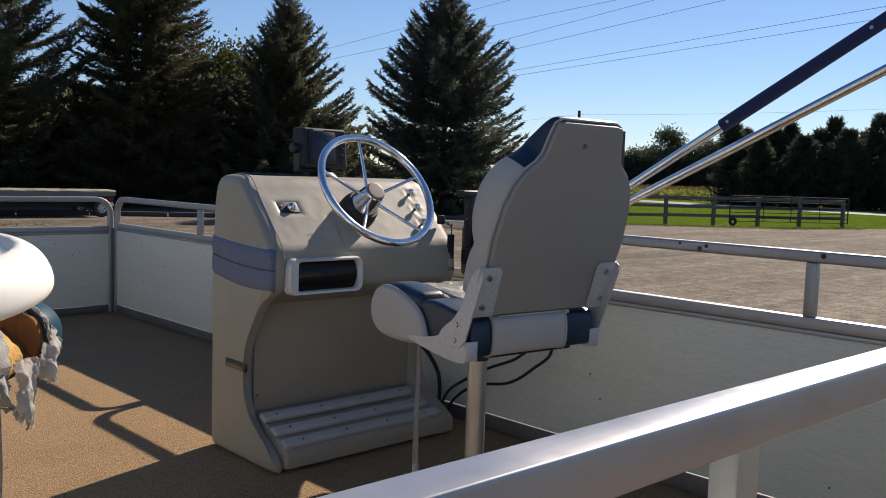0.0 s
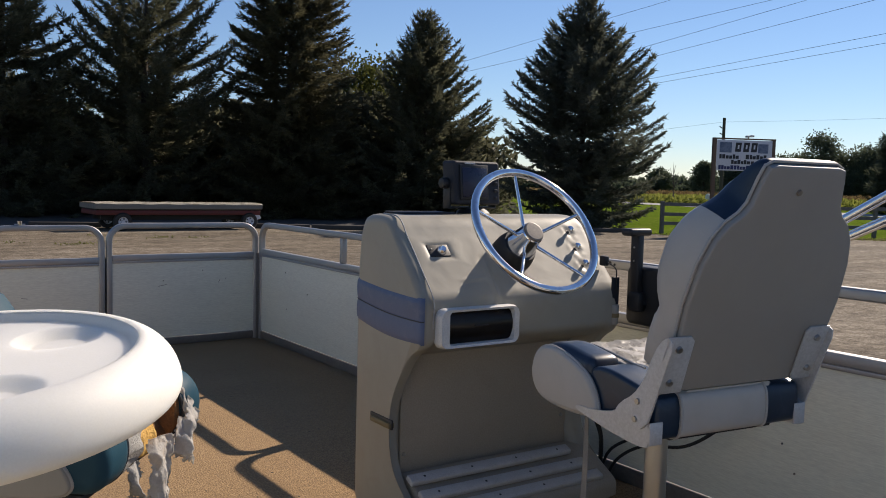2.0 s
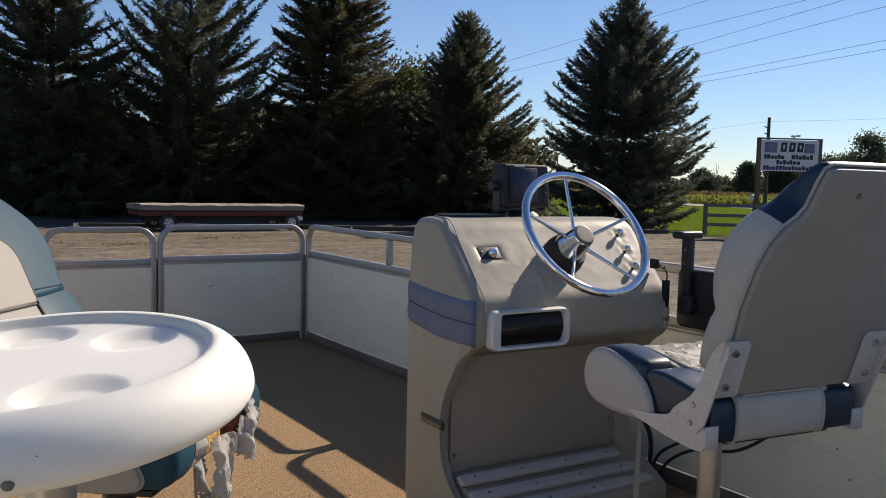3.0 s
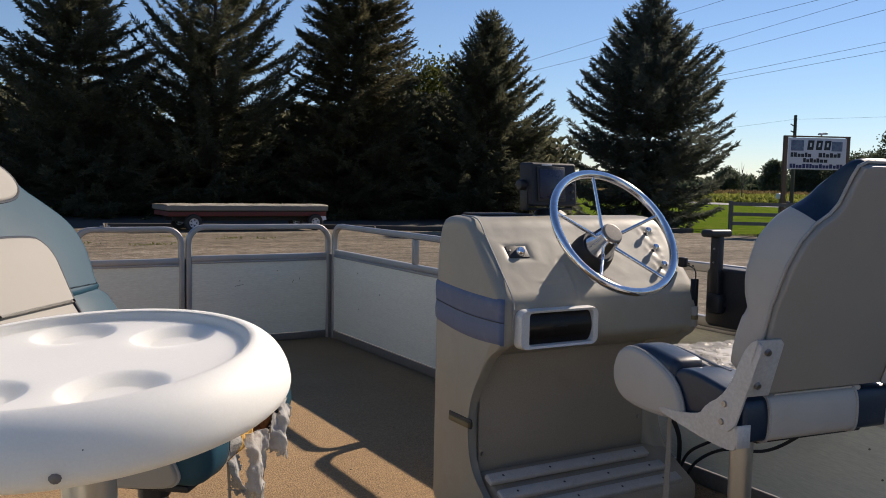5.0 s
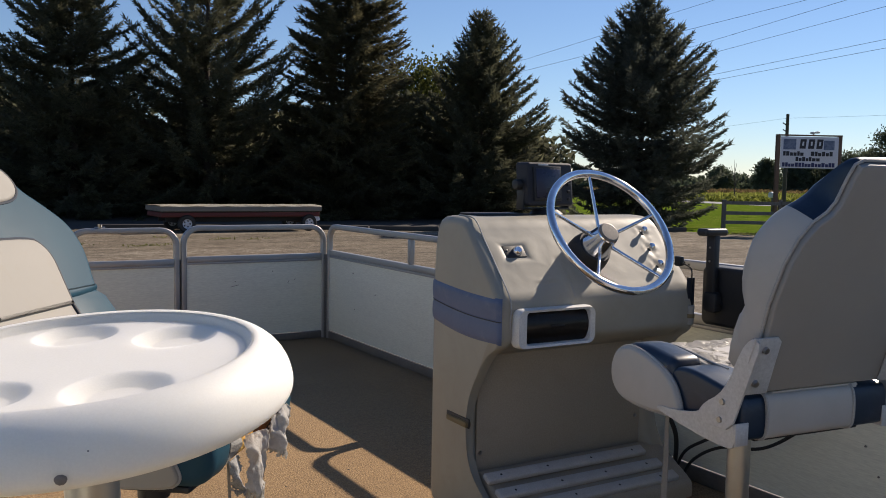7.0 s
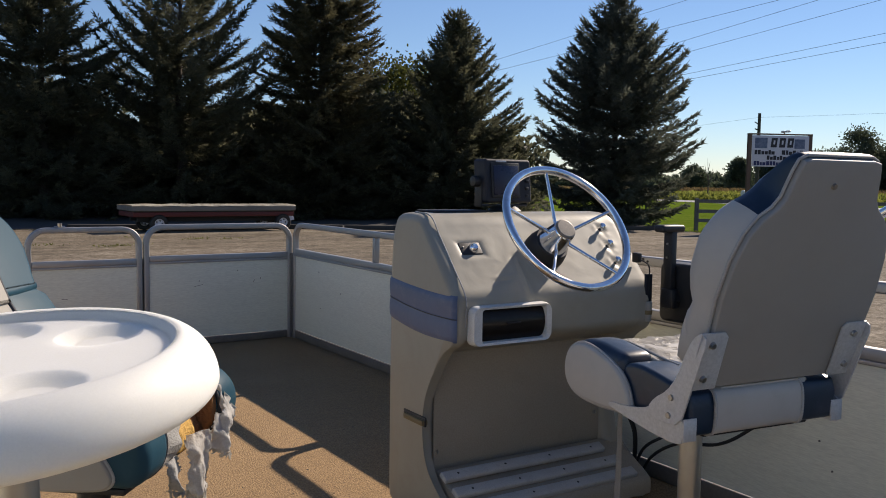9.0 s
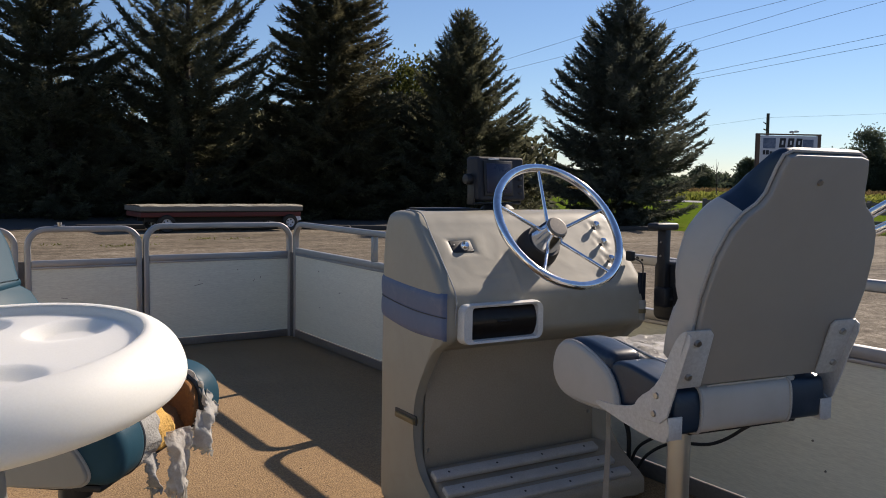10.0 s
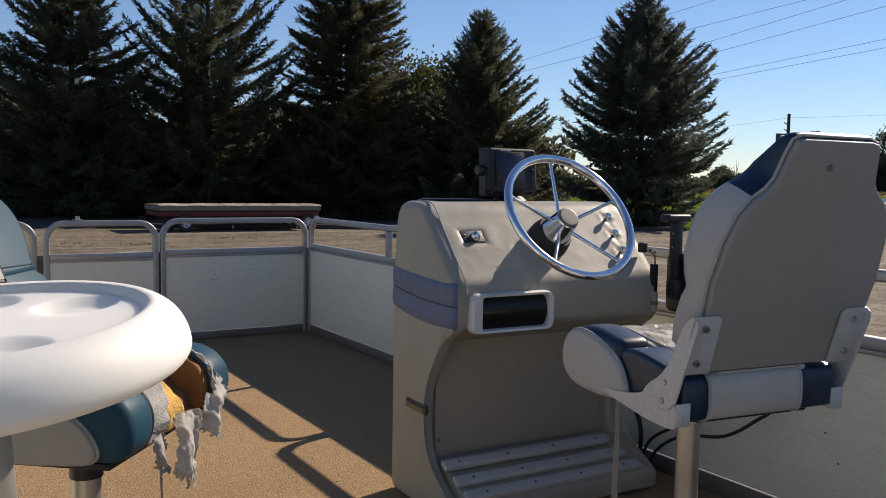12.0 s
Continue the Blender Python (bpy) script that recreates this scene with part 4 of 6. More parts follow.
def fishing_chair(m, label, trim, gusset, centre, torn=False, lean=0.0, back_mat=None, pole_at=(0, 0), pole_r=0.0245, group="fishing chairs", drop=0.0, bs=1.0, bx=0.0, recline=21.3):
    """A folding fishing chair: local x to its right, y the way it faces."""
    c = thing("fishing_chair", m, label, "chair", group)
    sn, cs = math.sin(radians(recline)), math.cos(radians(recline))
    T, N = Vector((0, -sn, cs)), Vector((0, -cs, -sn))      # up the back, out of its rear
    B = Vector((0, -0.144, 0.545))

    def onback(u, s, d):
        return Vector((u + lean * (0.22 - s), 0, 0)) + B + T * s - N * d
    back_mat = back_mat or BACK_VINYL

    def onseat(a, b, d):
        return (d * bs + bx, a, b - (0.010 * max(0.0, a) / 0.25 if not torn else 0.0))
    # rear board with piping
    part("back_panel", pad(back_outline(0.004), -0.004, 0.016, 0.004, onback, 3), back_mat, c, "plain grey vinyl rear panel")
    part("back_piping", sweep([onback(u, s, 0.010) for u, s in back_outline(0.0)], circle(0.0030, 8), True, up=tuple(N)), PIPE_GREY, c)
    part("button", bolt_head(onback(-0.012, 0.418, -0.005), N, 0.0062, 0.003), HUB_CAP, c)
    # padded body: grey gusset below, trim round the headrest
    if torn:
        upper = [(0.200, 0.135), (0.224, 0.20), (0.224, 0.30), (0.188, 0.335), (0.158, 0.362), (0.08, 0.372), (-0.08, 0.372), (-0.158, 0.362), (-0.188, 0.335), (-0.224, 0.30), (-0.224, 0.20), (-0.200, 0.135)]
        part("back_gusset", pad(chaikin(upper, 1), 0.014, 0.100, 0.03, onback, 6), trim, c, "teal vinyl side padding")
        lower = [(0.200, 0.04), (0.208, 0.09), (0.200, 0.154), (-0.200, 0.154), (-0.208, 0.09), (-0.200, 0.04), (-0.188, 0.005), (0.188, 0.005)]
        part("back_gusset", pad(chaikin(lower, 1), 0.014, 0.098, 0.028, onback, 6), trim, c, "teal vinyl side padding")
        head = [(0.160, 0.345), (0.138, 0.375), (0.128, 0.41), (0.118, 0.455), (0.09, 0.474), (-0.09, 0.474), (-0.118, 0.455), (-0.128, 0.41), (-0.138, 0.375), (-0.160, 0.345)]
        part("headrest", pad(chaikin(head, 1), 0.014, 0.085, 0.028, onback, 6), trim, c)
    else:
        rim = chaikin(back_outline(0.003), 2)
        part("back_gusset", back_shell(rim, onback, lambda s: s < 0.352), gusset, c, "light grey vinyl side padding")
        part("headrest", back_shell(rim, onback, lambda s: s >= 0.352), trim, c)
    front = [(0.200, 0.165), (0.206, 0.20), (0.196, 0.27), (0.165, 0.345), (0.128, 0.40), (0.11, 0.452), (-0.11, 0.452), (-0.128, 0.40), (-0.165, 0.345), (-0.196, 0.27), (-0.206, 0.20), (-0.200, 0.165), (-0.18, 0.155), (0.18, 0.155)]
    if torn:
        front = [(0.184, 0.165), (0.206, 0.20), (0.224, 0.245), (0.220, 0.30), (0.175, 0.348), (0.124, 0.39), (0.112, 0.452), (-0.112, 0.452), (-0.124, 0.39), (-0.175, 0.348), (-0.220, 0.30), (-0.224, 0.245), (-0.206, 0.20), (-0.184, 0.160), (-0.182, 0.138), (0.182, 0.138)]
    else:
        front = [(u * 0.84, s) for u, s in front if s < 0.345]
    front_s = chaikin(front, 2)
    part("back_front", pad(front_s, 0.070, 0.112, 0.012 if torn else 0.024, onback, 6), trim, c)
    part("front_piping", sweep([onback(u, s, 0.088) for u, s in front_s], circle(0.0034, 8), True, up=tuple(N)), PIPE_GREY if torn else PIPING, c)
    mid = [(0.116, 0.162), (0.122, 0.20), (0.112, 0.258), (0.07, 0.278), (-0.07, 0.278), (-0.112, 0.258), (-0.122, 0.20), (-0.116, 0.162)]
    if torn:
        mid = [(0.066, 0.150), (0.080, 0.18), (0.092, 0.225), (0.084, 0.255), (0.058, 0.274), (-0.058, 0.274), (-0.084, 0.255), (-0.092, 0.225), (-0.080, 0.18), (-0.066, 0.150)]
        mid = [(u * 2.1 + 0.01 if u > 0 else u * 1.0 - 0.001, s - (0.024 if s < 0.16 else 0)) for u, s in mid]
        mid = [mid[0]] * 3 + mid + [mid[-1]] * 3
    mid_s = chaikin(mid, 2)
    part("lumbar_panel", pad(mid_s, 0.092, 0.117 if torn else 0.126, 0.006, onback, 4), centre, c, "pale vinyl centre panel")
    part("panel_piping", sweep([onback(u * 1.015, s + (s - 0.22) * 0.02, 0.112) for u, s in mid_s if not (torn and s < 0.132 and -0.06 < u < 0.14)], circle(0.0035, 8), not torn, up=tuple(N)), PIPING, c)
    oval = chaikin([(0.060, 0.350), (0.112, 0.372), (0.112, 0.415), (0.06, 0.452), (-0.06, 0.452), (-0.112, 0.415), (-0.112, 0.372), (-0.060, 0.350)], 2)
    if torn:
        part("head_panel", pad(oval, 0.086, 0.117, 0.006, onback, 4), centre, c, "pale vinyl headrest panel")
        part("panel_piping", sweep([onback(u * 1.04, s + (s - 0.39) * 0.04, 0.111) for u, s in oval], circle(0.0035, 8), True, up=tuple(N)), PIPING, c)
    for sgn in (1, -1):
        band = chaikin([(0.122 * sgn, 0.006), (0.195 * sgn, 0.012), (0.205 * sgn, 0.08), (0.198 * sgn, 0.150), (0.120 * sgn, 0.156), (0.116 * sgn, 0.08)], 1)
        if torn:
            band = chaikin([(0.064 * sgn, 0.006), (0.195 * sgn, 0.012), (0.205 * sgn, 0.08), (0.198 * sgn, 0.148), (0.120 * sgn, 0.150), (0.064 * sgn, 0.150)], 1)
        part("back_foot", pad(band, 0.07 if torn else 0.03, 0.107 if torn else 0.080, 0.006, onback, 5), trim if torn else gusset, c)
        if torn:
            part("panel_piping", sweep([onback(-0.067 if sgn < 0 else 0.187, 0.150 - 0.14 * i / 8, 0.113) for i in range(9)], circle(0.0035, 8), up=tuple(N)), PIPING, c)
    wl = 0.066 if torn else 0.118
    ws = 0.12 if torn else 0.0
    band = chaikin([(wl + ws, 0.004), (wl + ws, 0.10), (wl + ws - 0.002, 0.156), (0.002 - wl, 0.156), (-wl, 0.10), (-wl, 0.004)], 1)
    part("lower_panel", pad(band, 0.05, 0.112 if torn else 0.110, 0.004, onback, 5), centre, c, "pale vinyl lower panel")

    # cushion
    side = [(-0.165, 0.466), (-0.198, 0.482), (-0.205, 0.52), (-0.185, 0.550), (-0.12, 0.560), (0.0, 0.566), (0.10, 0.584), (0.17, 0.594), (0.225, 0.582), (0.255, 0.545), (0.256, 0.505), (0.235, 0.470), (0.19, 0.455), (0.05, 0.463)]
    sm = chaikin(side, 2)
    flat = [(max(v, -0.14), z - (0.012 if z > 0.52 else 0)) for v, z in sm]
    if not torn:
        part("seat_centre", pad(flat, -0.118, 0.118, 0.008, onseat), centre, c, "pale cracked vinyl seat centre")
        # the split cover, lifted and crumpled
        bm = bmesh.new()
        rows = []
        for i in range(101):
            v = -0.12 + 0.31 * i / 100
            row = []
            for k in range(71):
                u = -0.106 + 0.212 * k / 70
                z = 0.552 + max(0.0, v) * 0.16
                q = Vector((u * 26, v * 26, 1.7))
                crack = abs(noise.noise(Vector((q.x * 0.9, q.y * 2.1, 3.3)) + 0.4 * Vector((noise.noise(q * 1.9), noise.noise(q * 2.3), 0))))
                z += 0.006 * abs(noise.noise(q * 0.8)) + 0.0015 * noise.noise(q * 2.2) + 0.0022 * min(1.0, crack / 0.08) ** 0.6 + 0.0016 * max(0.0, 1 - abs(crack - 0.10) / 0.06)
                row.append(bm.verts.new(onseat(v, z, u)))
            rows.append(row)
        for p, q in zip(rows, rows[1:]):
            for k in range(70):
                bm.faces.new((p[k], p[k + 1], q[k + 1], q[k]))
        bmesh.ops.solidify(bm, geom=bm.faces[:], thickness=0.003)
        part("split_cover", bm, GREY_VINYL, c, "cracked and lifted seat cover")
    for sgn in (1, -1):
        nose = [(0.05, 0.545), (0.055, 0.578), (0.10, 0.586), (0.17, 0.598), (0.228, 0.588), (0.262, 0.553), (0.264, 0.505), (0.24, 0.464), (0.19, 0.448), (0.08, 0.458), (0.05, 0.48)]
        tail = [(-0.165, 0.462), (-0.202, 0.480), (-0.21, 0.52), (-0.19, 0.554), (-0.12, 0.568), (0.0, 0.572), (0.05, 0.566), (0.066, 0.54), (0.06, 0.49), (0.03, 0.466)]
        if not torn:
            tail = [(-0.12, 0.449), (-0.138, 0.453), (-0.147, 0.464), (-0.149, 0.50), (-0.145, 0.530), (-0.134, 0.541), (-0.08, 0.552), (0.0, 0.566), (0.05, 0.564), (0.066, 0.54), (0.06, 0.49), (0.03, 0.462)]
        if torn:
            nose = [(v, max(z, 0.474)) for v, z in nose]
            tail = [(v, max(z, 0.474)) for v, z in tail]
        part("seat_bolster", pad(chaikin(nose, 2), 0.112 * sgn, 0.200 * sgn, 0.022, onseat), trim, c)
        part("seat_bolster", pad(chaikin(tail, 2), (0.112 if torn else 0.088) * sgn, 0.196 * sgn, 0.018 if torn else 0.010, onseat), trim, c)
        cap = [(0.012, 0.462), (0.022, 0.500), (0.045, 0.536), (0.085, 0.560), (0.14, 0.580), (0.20, 0.590), (0.245, 0.570), (0.262, 0.530), (0.254, 0.492), (0.22, 0.464), (0.12, 0.454)]
        if torn:
            cap = [(-0.19, 0.490), (-0.19, 0.530), (-0.10, 0.548), (0.05, 0.560), (0.13, 0.562), (0.180, 0.545), (0.206, 0.512), (0.214, 0.488), (0.190, 0.474), (0.0, 0.472)]
        cap_s = chaikin(cap, 2)
        part("end_cap", pad(cap_s, 0.186 * sgn, 0.210 * sgn, 0.004 if torn else 0.010, onseat), gusset, c, "light vinyl end cap of the cushion")
        part("cap_piping", sweep([onseat(a, b, 0.2005 * sgn) for a, b in cap_s], circle(0.0032, 8), True, up=(1, 0, 0)), PIPE_GREY, c)
        if torn:
            part("bolster_piping", sweep([onseat(v, z + 0.002, 0.115 * sgn) for v, z in sm], circle(0.0036, 8), True, up=(1, 0, 0)), PIPING, c)
        else:
            part("bolster_piping", sweep([onseat(v, z - 0.004, 0.112 * sgn) for v, z in sm if v > -0.04 and z > 0.52], circle(0.003, 8), up=(1, 0, 0)), PIPE_GREY, c)
        # hinge plate at the side, arm bent onto the back
        plate = [(0.085, 0.468), (0.03, 0.456), (-0.02, 0.447), (-0.09, 0.440), (-0.165, 0.444), (-0.188, 0.450), (-0.188, 0.492), (-0.165, 0.498), (-0.138, 0.514), (-0.085, 0.518), (-0.058, 0.500), (-0.03, 0.486), (0.03, 0.477), (0.078, 0.478)]
        if not torn:
            plate = [(v if v > -0.09 else -0.09 + (v + 0.09) * 0.58, z - (0.004 if v < -0.1 else 0)) for v, z in plate]
        hinge = torn or part("hinge_plate", pad(chaikin(plate, 1), 0.208 * sgn, 0.2125 * sgn, 0.001, onseat, 2), GALV, c, "galvanised folding hinge", smooth=False)
        torn or part("hinge_flange", box((0.032, 0.004, 0.044), onseat(-0.148, 0.470, 0.1965 * sgn), 0.001), GALV, hinge)
        arm = [(-0.090, 0.474), (-0.142, 0.478), (-0.166, 0.54), (-0.188, 0.600), (-0.208, 0.652), (-0.192, 0.664), (-0.170, 0.650), (-0.148, 0.612), (-0.132, 0.572), (-0.104, 0.538), (-0.068, 0.516), (-0.050, 0.494), (-0.060, 0.478)]
        if torn:
            arm = [(v - 0.25 * (z - 0.49) if z > 0.5 else v, z) for v, z in arm]
        arm_l = part("hinge_arm", pad(chaikin(arm, 1), 0.213 * sgn, 0.2175 * sgn, 0.001, onseat, 2), GALV, c, smooth=False)
        tab = [(u * bs * sgn + bx - lean * 0.15, s) for u, s in ((0.150, 0.006), (0.150, 0.120), (0.160, 0.130), (0.217, 0.130), (0.217, 0.006))]
        part("back_tab", pad(tab, -0.009, -0.005, 0.001, onback, 2), GALV, c)
        for s, uu in ((0.105, 0.186), (0.032, 0.188)):
            part("bolt", bolt_head(onback(uu * bs * sgn + bx - lean * 0.15, s, -0.009), N, 0.0075, 0.006), STEEL, c)
        for v, z in ((-0.118, 0.528), (-0.112, 0.492)):
            part("bolt", bolt_head(onseat(v, z, 0.217 * sgn), (sgn, 0, 0), 0.007, 0.004), STEEL, c)
    if not torn:
        box_end = chaikin([(-0.05, 0.452), (-0.115, 0.449), (-0.142, 0.452), (-0.152, 0.464), (-0.154, 0.50), (-0.150, 0.532), (-0.138, 0.544), (-0.08, 0.554), (-0.03, 0.556), (-0.03, 0.46)], 2)
        part("rear_roll", pad(box_end, -0.138, 0.094, 0.006, onseat), centre, c, "light grey vinyl rear face of the cushion")
        for d in (-0.137, 0.093):
            part("roll_piping", sweep([onseat(a, b, d) for a, b in box_end], circle(0.0030, 8), True, up=(1, 0, 0)), PIPE_GREY, c)
    part("seat_pan", box((0.33 if torn else 0.28, 0.36 if torn else 0.31, 0.012), (bx, 0.03, 0.460 if torn else 0.449), 0.004), BLACK, c)
    # pedestal
    px, py = pole_at
    part("swivel_collar", lathe([(0, 0.445), (0.07, 0.445), (0.07, 0.437), (0.03, 0.432), (pole_r * 1.12, 0.425 - drop), (pole_r * 1.12, 0.402 - drop), (0, 0.402 - drop)], 28, Matrix.Translation((px, py, 0))), BLACK, c)
    part("pole", lathe([(0, 0.408 - drop), (pole_r, 0.408 - drop), (pole_r, 0.03), (0, 0.03)], 28, Matrix.Translation((px, py, 0))), ALU_POLE, c, "brushed aluminium pedestal")
    lift = -m.translation.z
    part("base_plate", lathe([(0, 0.034), (0.04, 0.032), (0.05, 0.016), (0.085, 0.01), (0.095, 0.0), (0, 0)], 32, Matrix.Translation((px, py, lift))), ALU_POLE, c)
    return c


HELM = pose(2.315, 1.846, 0, 0, 0, -7.5)
helm = fishing_chair(HELM, "grey and navy fishing chair with a cracked seat, facing the console", NAVY, GREY_VINYL, GREY_VINYL, lean=0.085, pole_at=(-0.035, 0.03), bs=1.0, bx=-0.005)
part("strap", sweep(spline([(-0.126, 0.16, 0.455), (-0.123, 0.162, 0.34), (-0.128, 0.158, 0.22), (-0.126, 0.160, 0.10)], 6), lambda u: rounded_rect(0.009 + 0.008 * u, 0.0022, 0.001, 1), up=(0.8, 0.6, 0)), STRAP, helm, "grey webbing strap hanging from the seat")
part("strap_buckle", box((0.02, 0.006, 0.055), (-0.126, 0.158, 0.085), 0.003), GALV, helm)

PORT = pose(1.075, 2.258, -0.015, 0, 0, -129.6)
port = fishing_chair(PORT, "teal and cream fishing chair with a torn cushion showing foam", TEAL, CREAM_VINYL, CREAM_VINYL, torn=True, pole_at=(-0.045, 0.047), pole_r=0.026, drop=0.036, recline=34)


def ragged(w, h, n, m, seed, curl, sag, taper=0.5):
    """A torn flap: local x across, hanging down -z, crumpled, with frayed edges and curled sides."""
    rnd = random.Random(seed)
    bm = bmesh.new()
    n, m = n * 3, m * 3
    rows = []
    for j in range(m + 1):
        t = j / m
        row = []
        wide = 1 - taper * t + 0.22 * noise.noise(Vector((seed * 1.7, t * 5.0, 0)))
        drift = 0.25 * noise.noise(Vector((seed * 2.3, t * 2.5, 5.0)))
        for i in range(n + 1):
            e = i / n - 0.5
            fray = 0.06 * noise.noise(Vector((seed, j * 1.9, 9.0 if e > 0 else 3.0))) if i in (0, n) else 0.0
            hem = 1 - 0.22 * max(0.0, t - 0.6) / 0.4 * (1 + noise.noise(Vector((e * 16, seed * 3.1, 0))))
            q = Vector((e * w * 34, t * h * 34, seed))
            y = curl * math.sin(e * 5.0 + t * 2.5) * (0.3 + t) + sag * math.sin(t * 2.2) + 0.010 * noise.noise(q) * min(1, t * 4) + 0.0035 * noise.noise(q * 2.9)
            row.append(bm.verts.new((w * (e * wide + drift * t + fray), y, -h * t * hem + 0.002 * noise.noise(q * 1.7))))
        rows.append(row)
    for j, (a, b) in enumerate(zip(rows, rows[1:])):
        for i in range(n):
            t = j / m
            edge = min(i, n - 1 - i) < 1 or j > m - 4
            if edge and rnd.random() < 0.38 or t > 0.72 and noise.noise(Vector((i * 0.55, j * 0.4, seed * 5.0))) > 0.30:
                continue
            bm.faces.new((a[i], a[i + 1], b[i + 1], b[i]))
    # what hangs together stays, crumbs go; then a second face behind gives the cloth its thickness
    left, best = set(bm.faces), []
    while left:
        todo, piece = [left.pop()], []
        while todo:
            f = todo.pop()
            piece.append(f)
            for e in f.edges:
                for g in e.link_faces:
                    if g in left:
                        left.discard(g)
                        todo.append(g)
        best = max(best, piece, key=len)
    kept = set(best)
    bmesh.ops.delete(bm, geom=[f for f in bm.faces if f not in kept], context="FACES")
    bmesh.ops.delete(bm, geom=[v for v in bm.verts if not v.link_faces], context="VERTS")
    rim = [e for e in bm.edges if e.is_boundary]
    hull = bmesh.ops.extrude_edge_only(bm, edges=rim)
    bmesh.ops.translate(bm, vec=(0, 0.0016, 0), verts=[v for v in hull["geom"] if isinstance(v, bmesh.types.BMVert)])
    return bm


def moved(bm, m):
    bmesh.ops.transform(bm, matrix=m, verts=bm.verts)
    return bm


# the torn middle of the port cushion: hollow brown foam, a yellow block, grey backing, hanging rags
def lump(outline, a, b, r, seed, amount):
    bm = pad(chaikin(outline, 2), a, b, r, lambda p, q, d: (d, p, q), 4)
    bmesh.ops.subdivide_edges(bm, edges=bm.edges[:], cuts=1, use_grid_fill=True)
    for v in bm.verts:
        v.co += v.normal * amount * noise.noise(v.co * 38 + Vector((seed, 0, 0)))
    return bm


# pale cloth; the strong dark patches paint the shade of its folds
RAG = surface("fold_shaded_rag_cloth", (0.68, 0.66, 0.61), (0.34, 0.32, 0.30), rough=0.9, big=26, fine=240, bump=0.7, dist=0.003, dirt=(0.16, 0.14, 0.12), dirt_amount=0.65)
thin = RAG.node_tree.nodes.new("ShaderNodeBsdfTranslucent")
thin.inputs["Color"].default_value = (0.75, 0.72, 0.66, 1)
blend = RAG.node_tree.nodes.new("ShaderNodeMixShader")
blend.inputs[0].default_value = 0.28
RAG.node_tree.links.new(RAG.node_tree.nodes["Principled BSDF"].outputs[0], blend.inputs[1])
RAG.node_tree.links.new(thin.outputs[0], blend.inputs[2])
RAG.node_tree.links.new(blend.outputs[0], RAG.node_tree.nodes["Material Output"].inputs["Surface"])
part("burnt_foam", lump([(-0.17, 0.47), (-0.18, 0.545), (-0.05, 0.553), (0.05, 0.560), (0.12, 0.558), (0.190, 0.540), (0.232, 0.505), (0.222, 0.462), (0.0, 0.462)], -0.114, 0.012, 0.012, 3, 0.014), FOAM_BROWN, port, "sun-burnt brown foam in the torn seat")
part("burnt_foam", lump([(-0.15, 0.47), (-0.17, 0.555), (0.0, 0.570), (0.1, 0.584), (0.17, 0.594), (0.222, 0.582), (0.252, 0.545), (0.250, 0.50), (0.23, 0.468)], -0.118, -0.094, 0.006, 5, 0.006), FOAM_BROWN, port, "sun-burnt brown foam in the torn seat")
part("yellow_foam", lump([(0.0, 0.465), (0.02, 0.560), (0.11, 0.574), (0.180, 0.566), (0.230, 0.535), (0.245, 0.505), (0.232, 0.468)], -0.034, 0.030, 0.010, 7, 0.012), FOAM_YELLOW, port, "bare yellow foam")
part("torn_cover", lump([(-0.16, 0.47), (-0.18, 0.54), (-0.10, 0.562), (0.02, 0.568), (0.12, 0.586), (0.19, 0.585), (0.238, 0.552), (0.246, 0.505), (0.228, 0.468), (0.18, 0.458)], 0.024, 0.114, 0.010, 11, 0.012), TORN, port, "grey backing cloth of the split cover")
part("torn_edge", moved(ragged(0.13, 0.02, 12, 3, 23, 0.004, 0.004, 0.1), Matrix.Translation((0.108, 0.17, 0.597)) @ Matrix.Rotation(radians(90), 4, "Z") @ Matrix.Rotation(radians(-35), 4, "Y")), TORN, port, "frayed edge along the near seam")
rnd = random.Random(8)
fray = [(-0.112 + rnd.uniform(-0.006, 0.004), v, z + rnd.uniform(-0.004, 0.004)) for v, z in ((0.02, 0.574), (0.05, 0.580), (0.08, 0.584), (0.11, 0.590), (0.14, 0.596), (0.17, 0.600), (0.20, 0.597), (0.228, 0.588), (0.246, 0.57), (0.258, 0.552), (0.262, 0.528), (0.262, 0.505))]
part("torn_edge", sweep(spline(fray, 5), lambda u: [(x * (1 + 0.6 * math.sin(u * 90)), y * (1 + 0.8 * math.sin(u * 57 + 1))) for x, y in circle(0.0034, 6)]), RAG, port, "frayed pale edge along the far seam")


def rag(w, h, n, m, seed, curl, sag, taper, at, yaw, tilt, mat, label):
    turn = Matrix.Rotation(radians(yaw), 4, "Z") @ Matrix.Rotation(radians(tilt), 4, "Y")
    part("rag", moved(ragged(w, h, n, m, seed, curl, sag, taper), Matrix.Translation(at) @ turn), mat, port, label)


# hanging rags, at the front edge
rag(0.066, 0.150, 10, 14, 4, 0.010, 0.012, 0.50, (-0.026, 0.250, 0.503), -24, -4, RAG, "ragged pale strip of torn cover")
rag(0.058, 0.092, 9, 8, 9, 0.016, 0.020, 0.2, (-0.104, 0.264, 0.515), -22, -20, RAG, "ragged pale strip of torn cover")
rag(0.036, 0.076, 5, 7, 14, 0.010, 0.008, 0.90, (0.096, 0.256, 0.494), -20, 6, TORN, "folded grey strip of torn cover")
rag(0.056, 0.112, 8, 9, 27, 0.014, 0.026, 0.15, (-0.148, 0.264, 0.530), -20, -46, RAG, "ragged strip of torn cover")
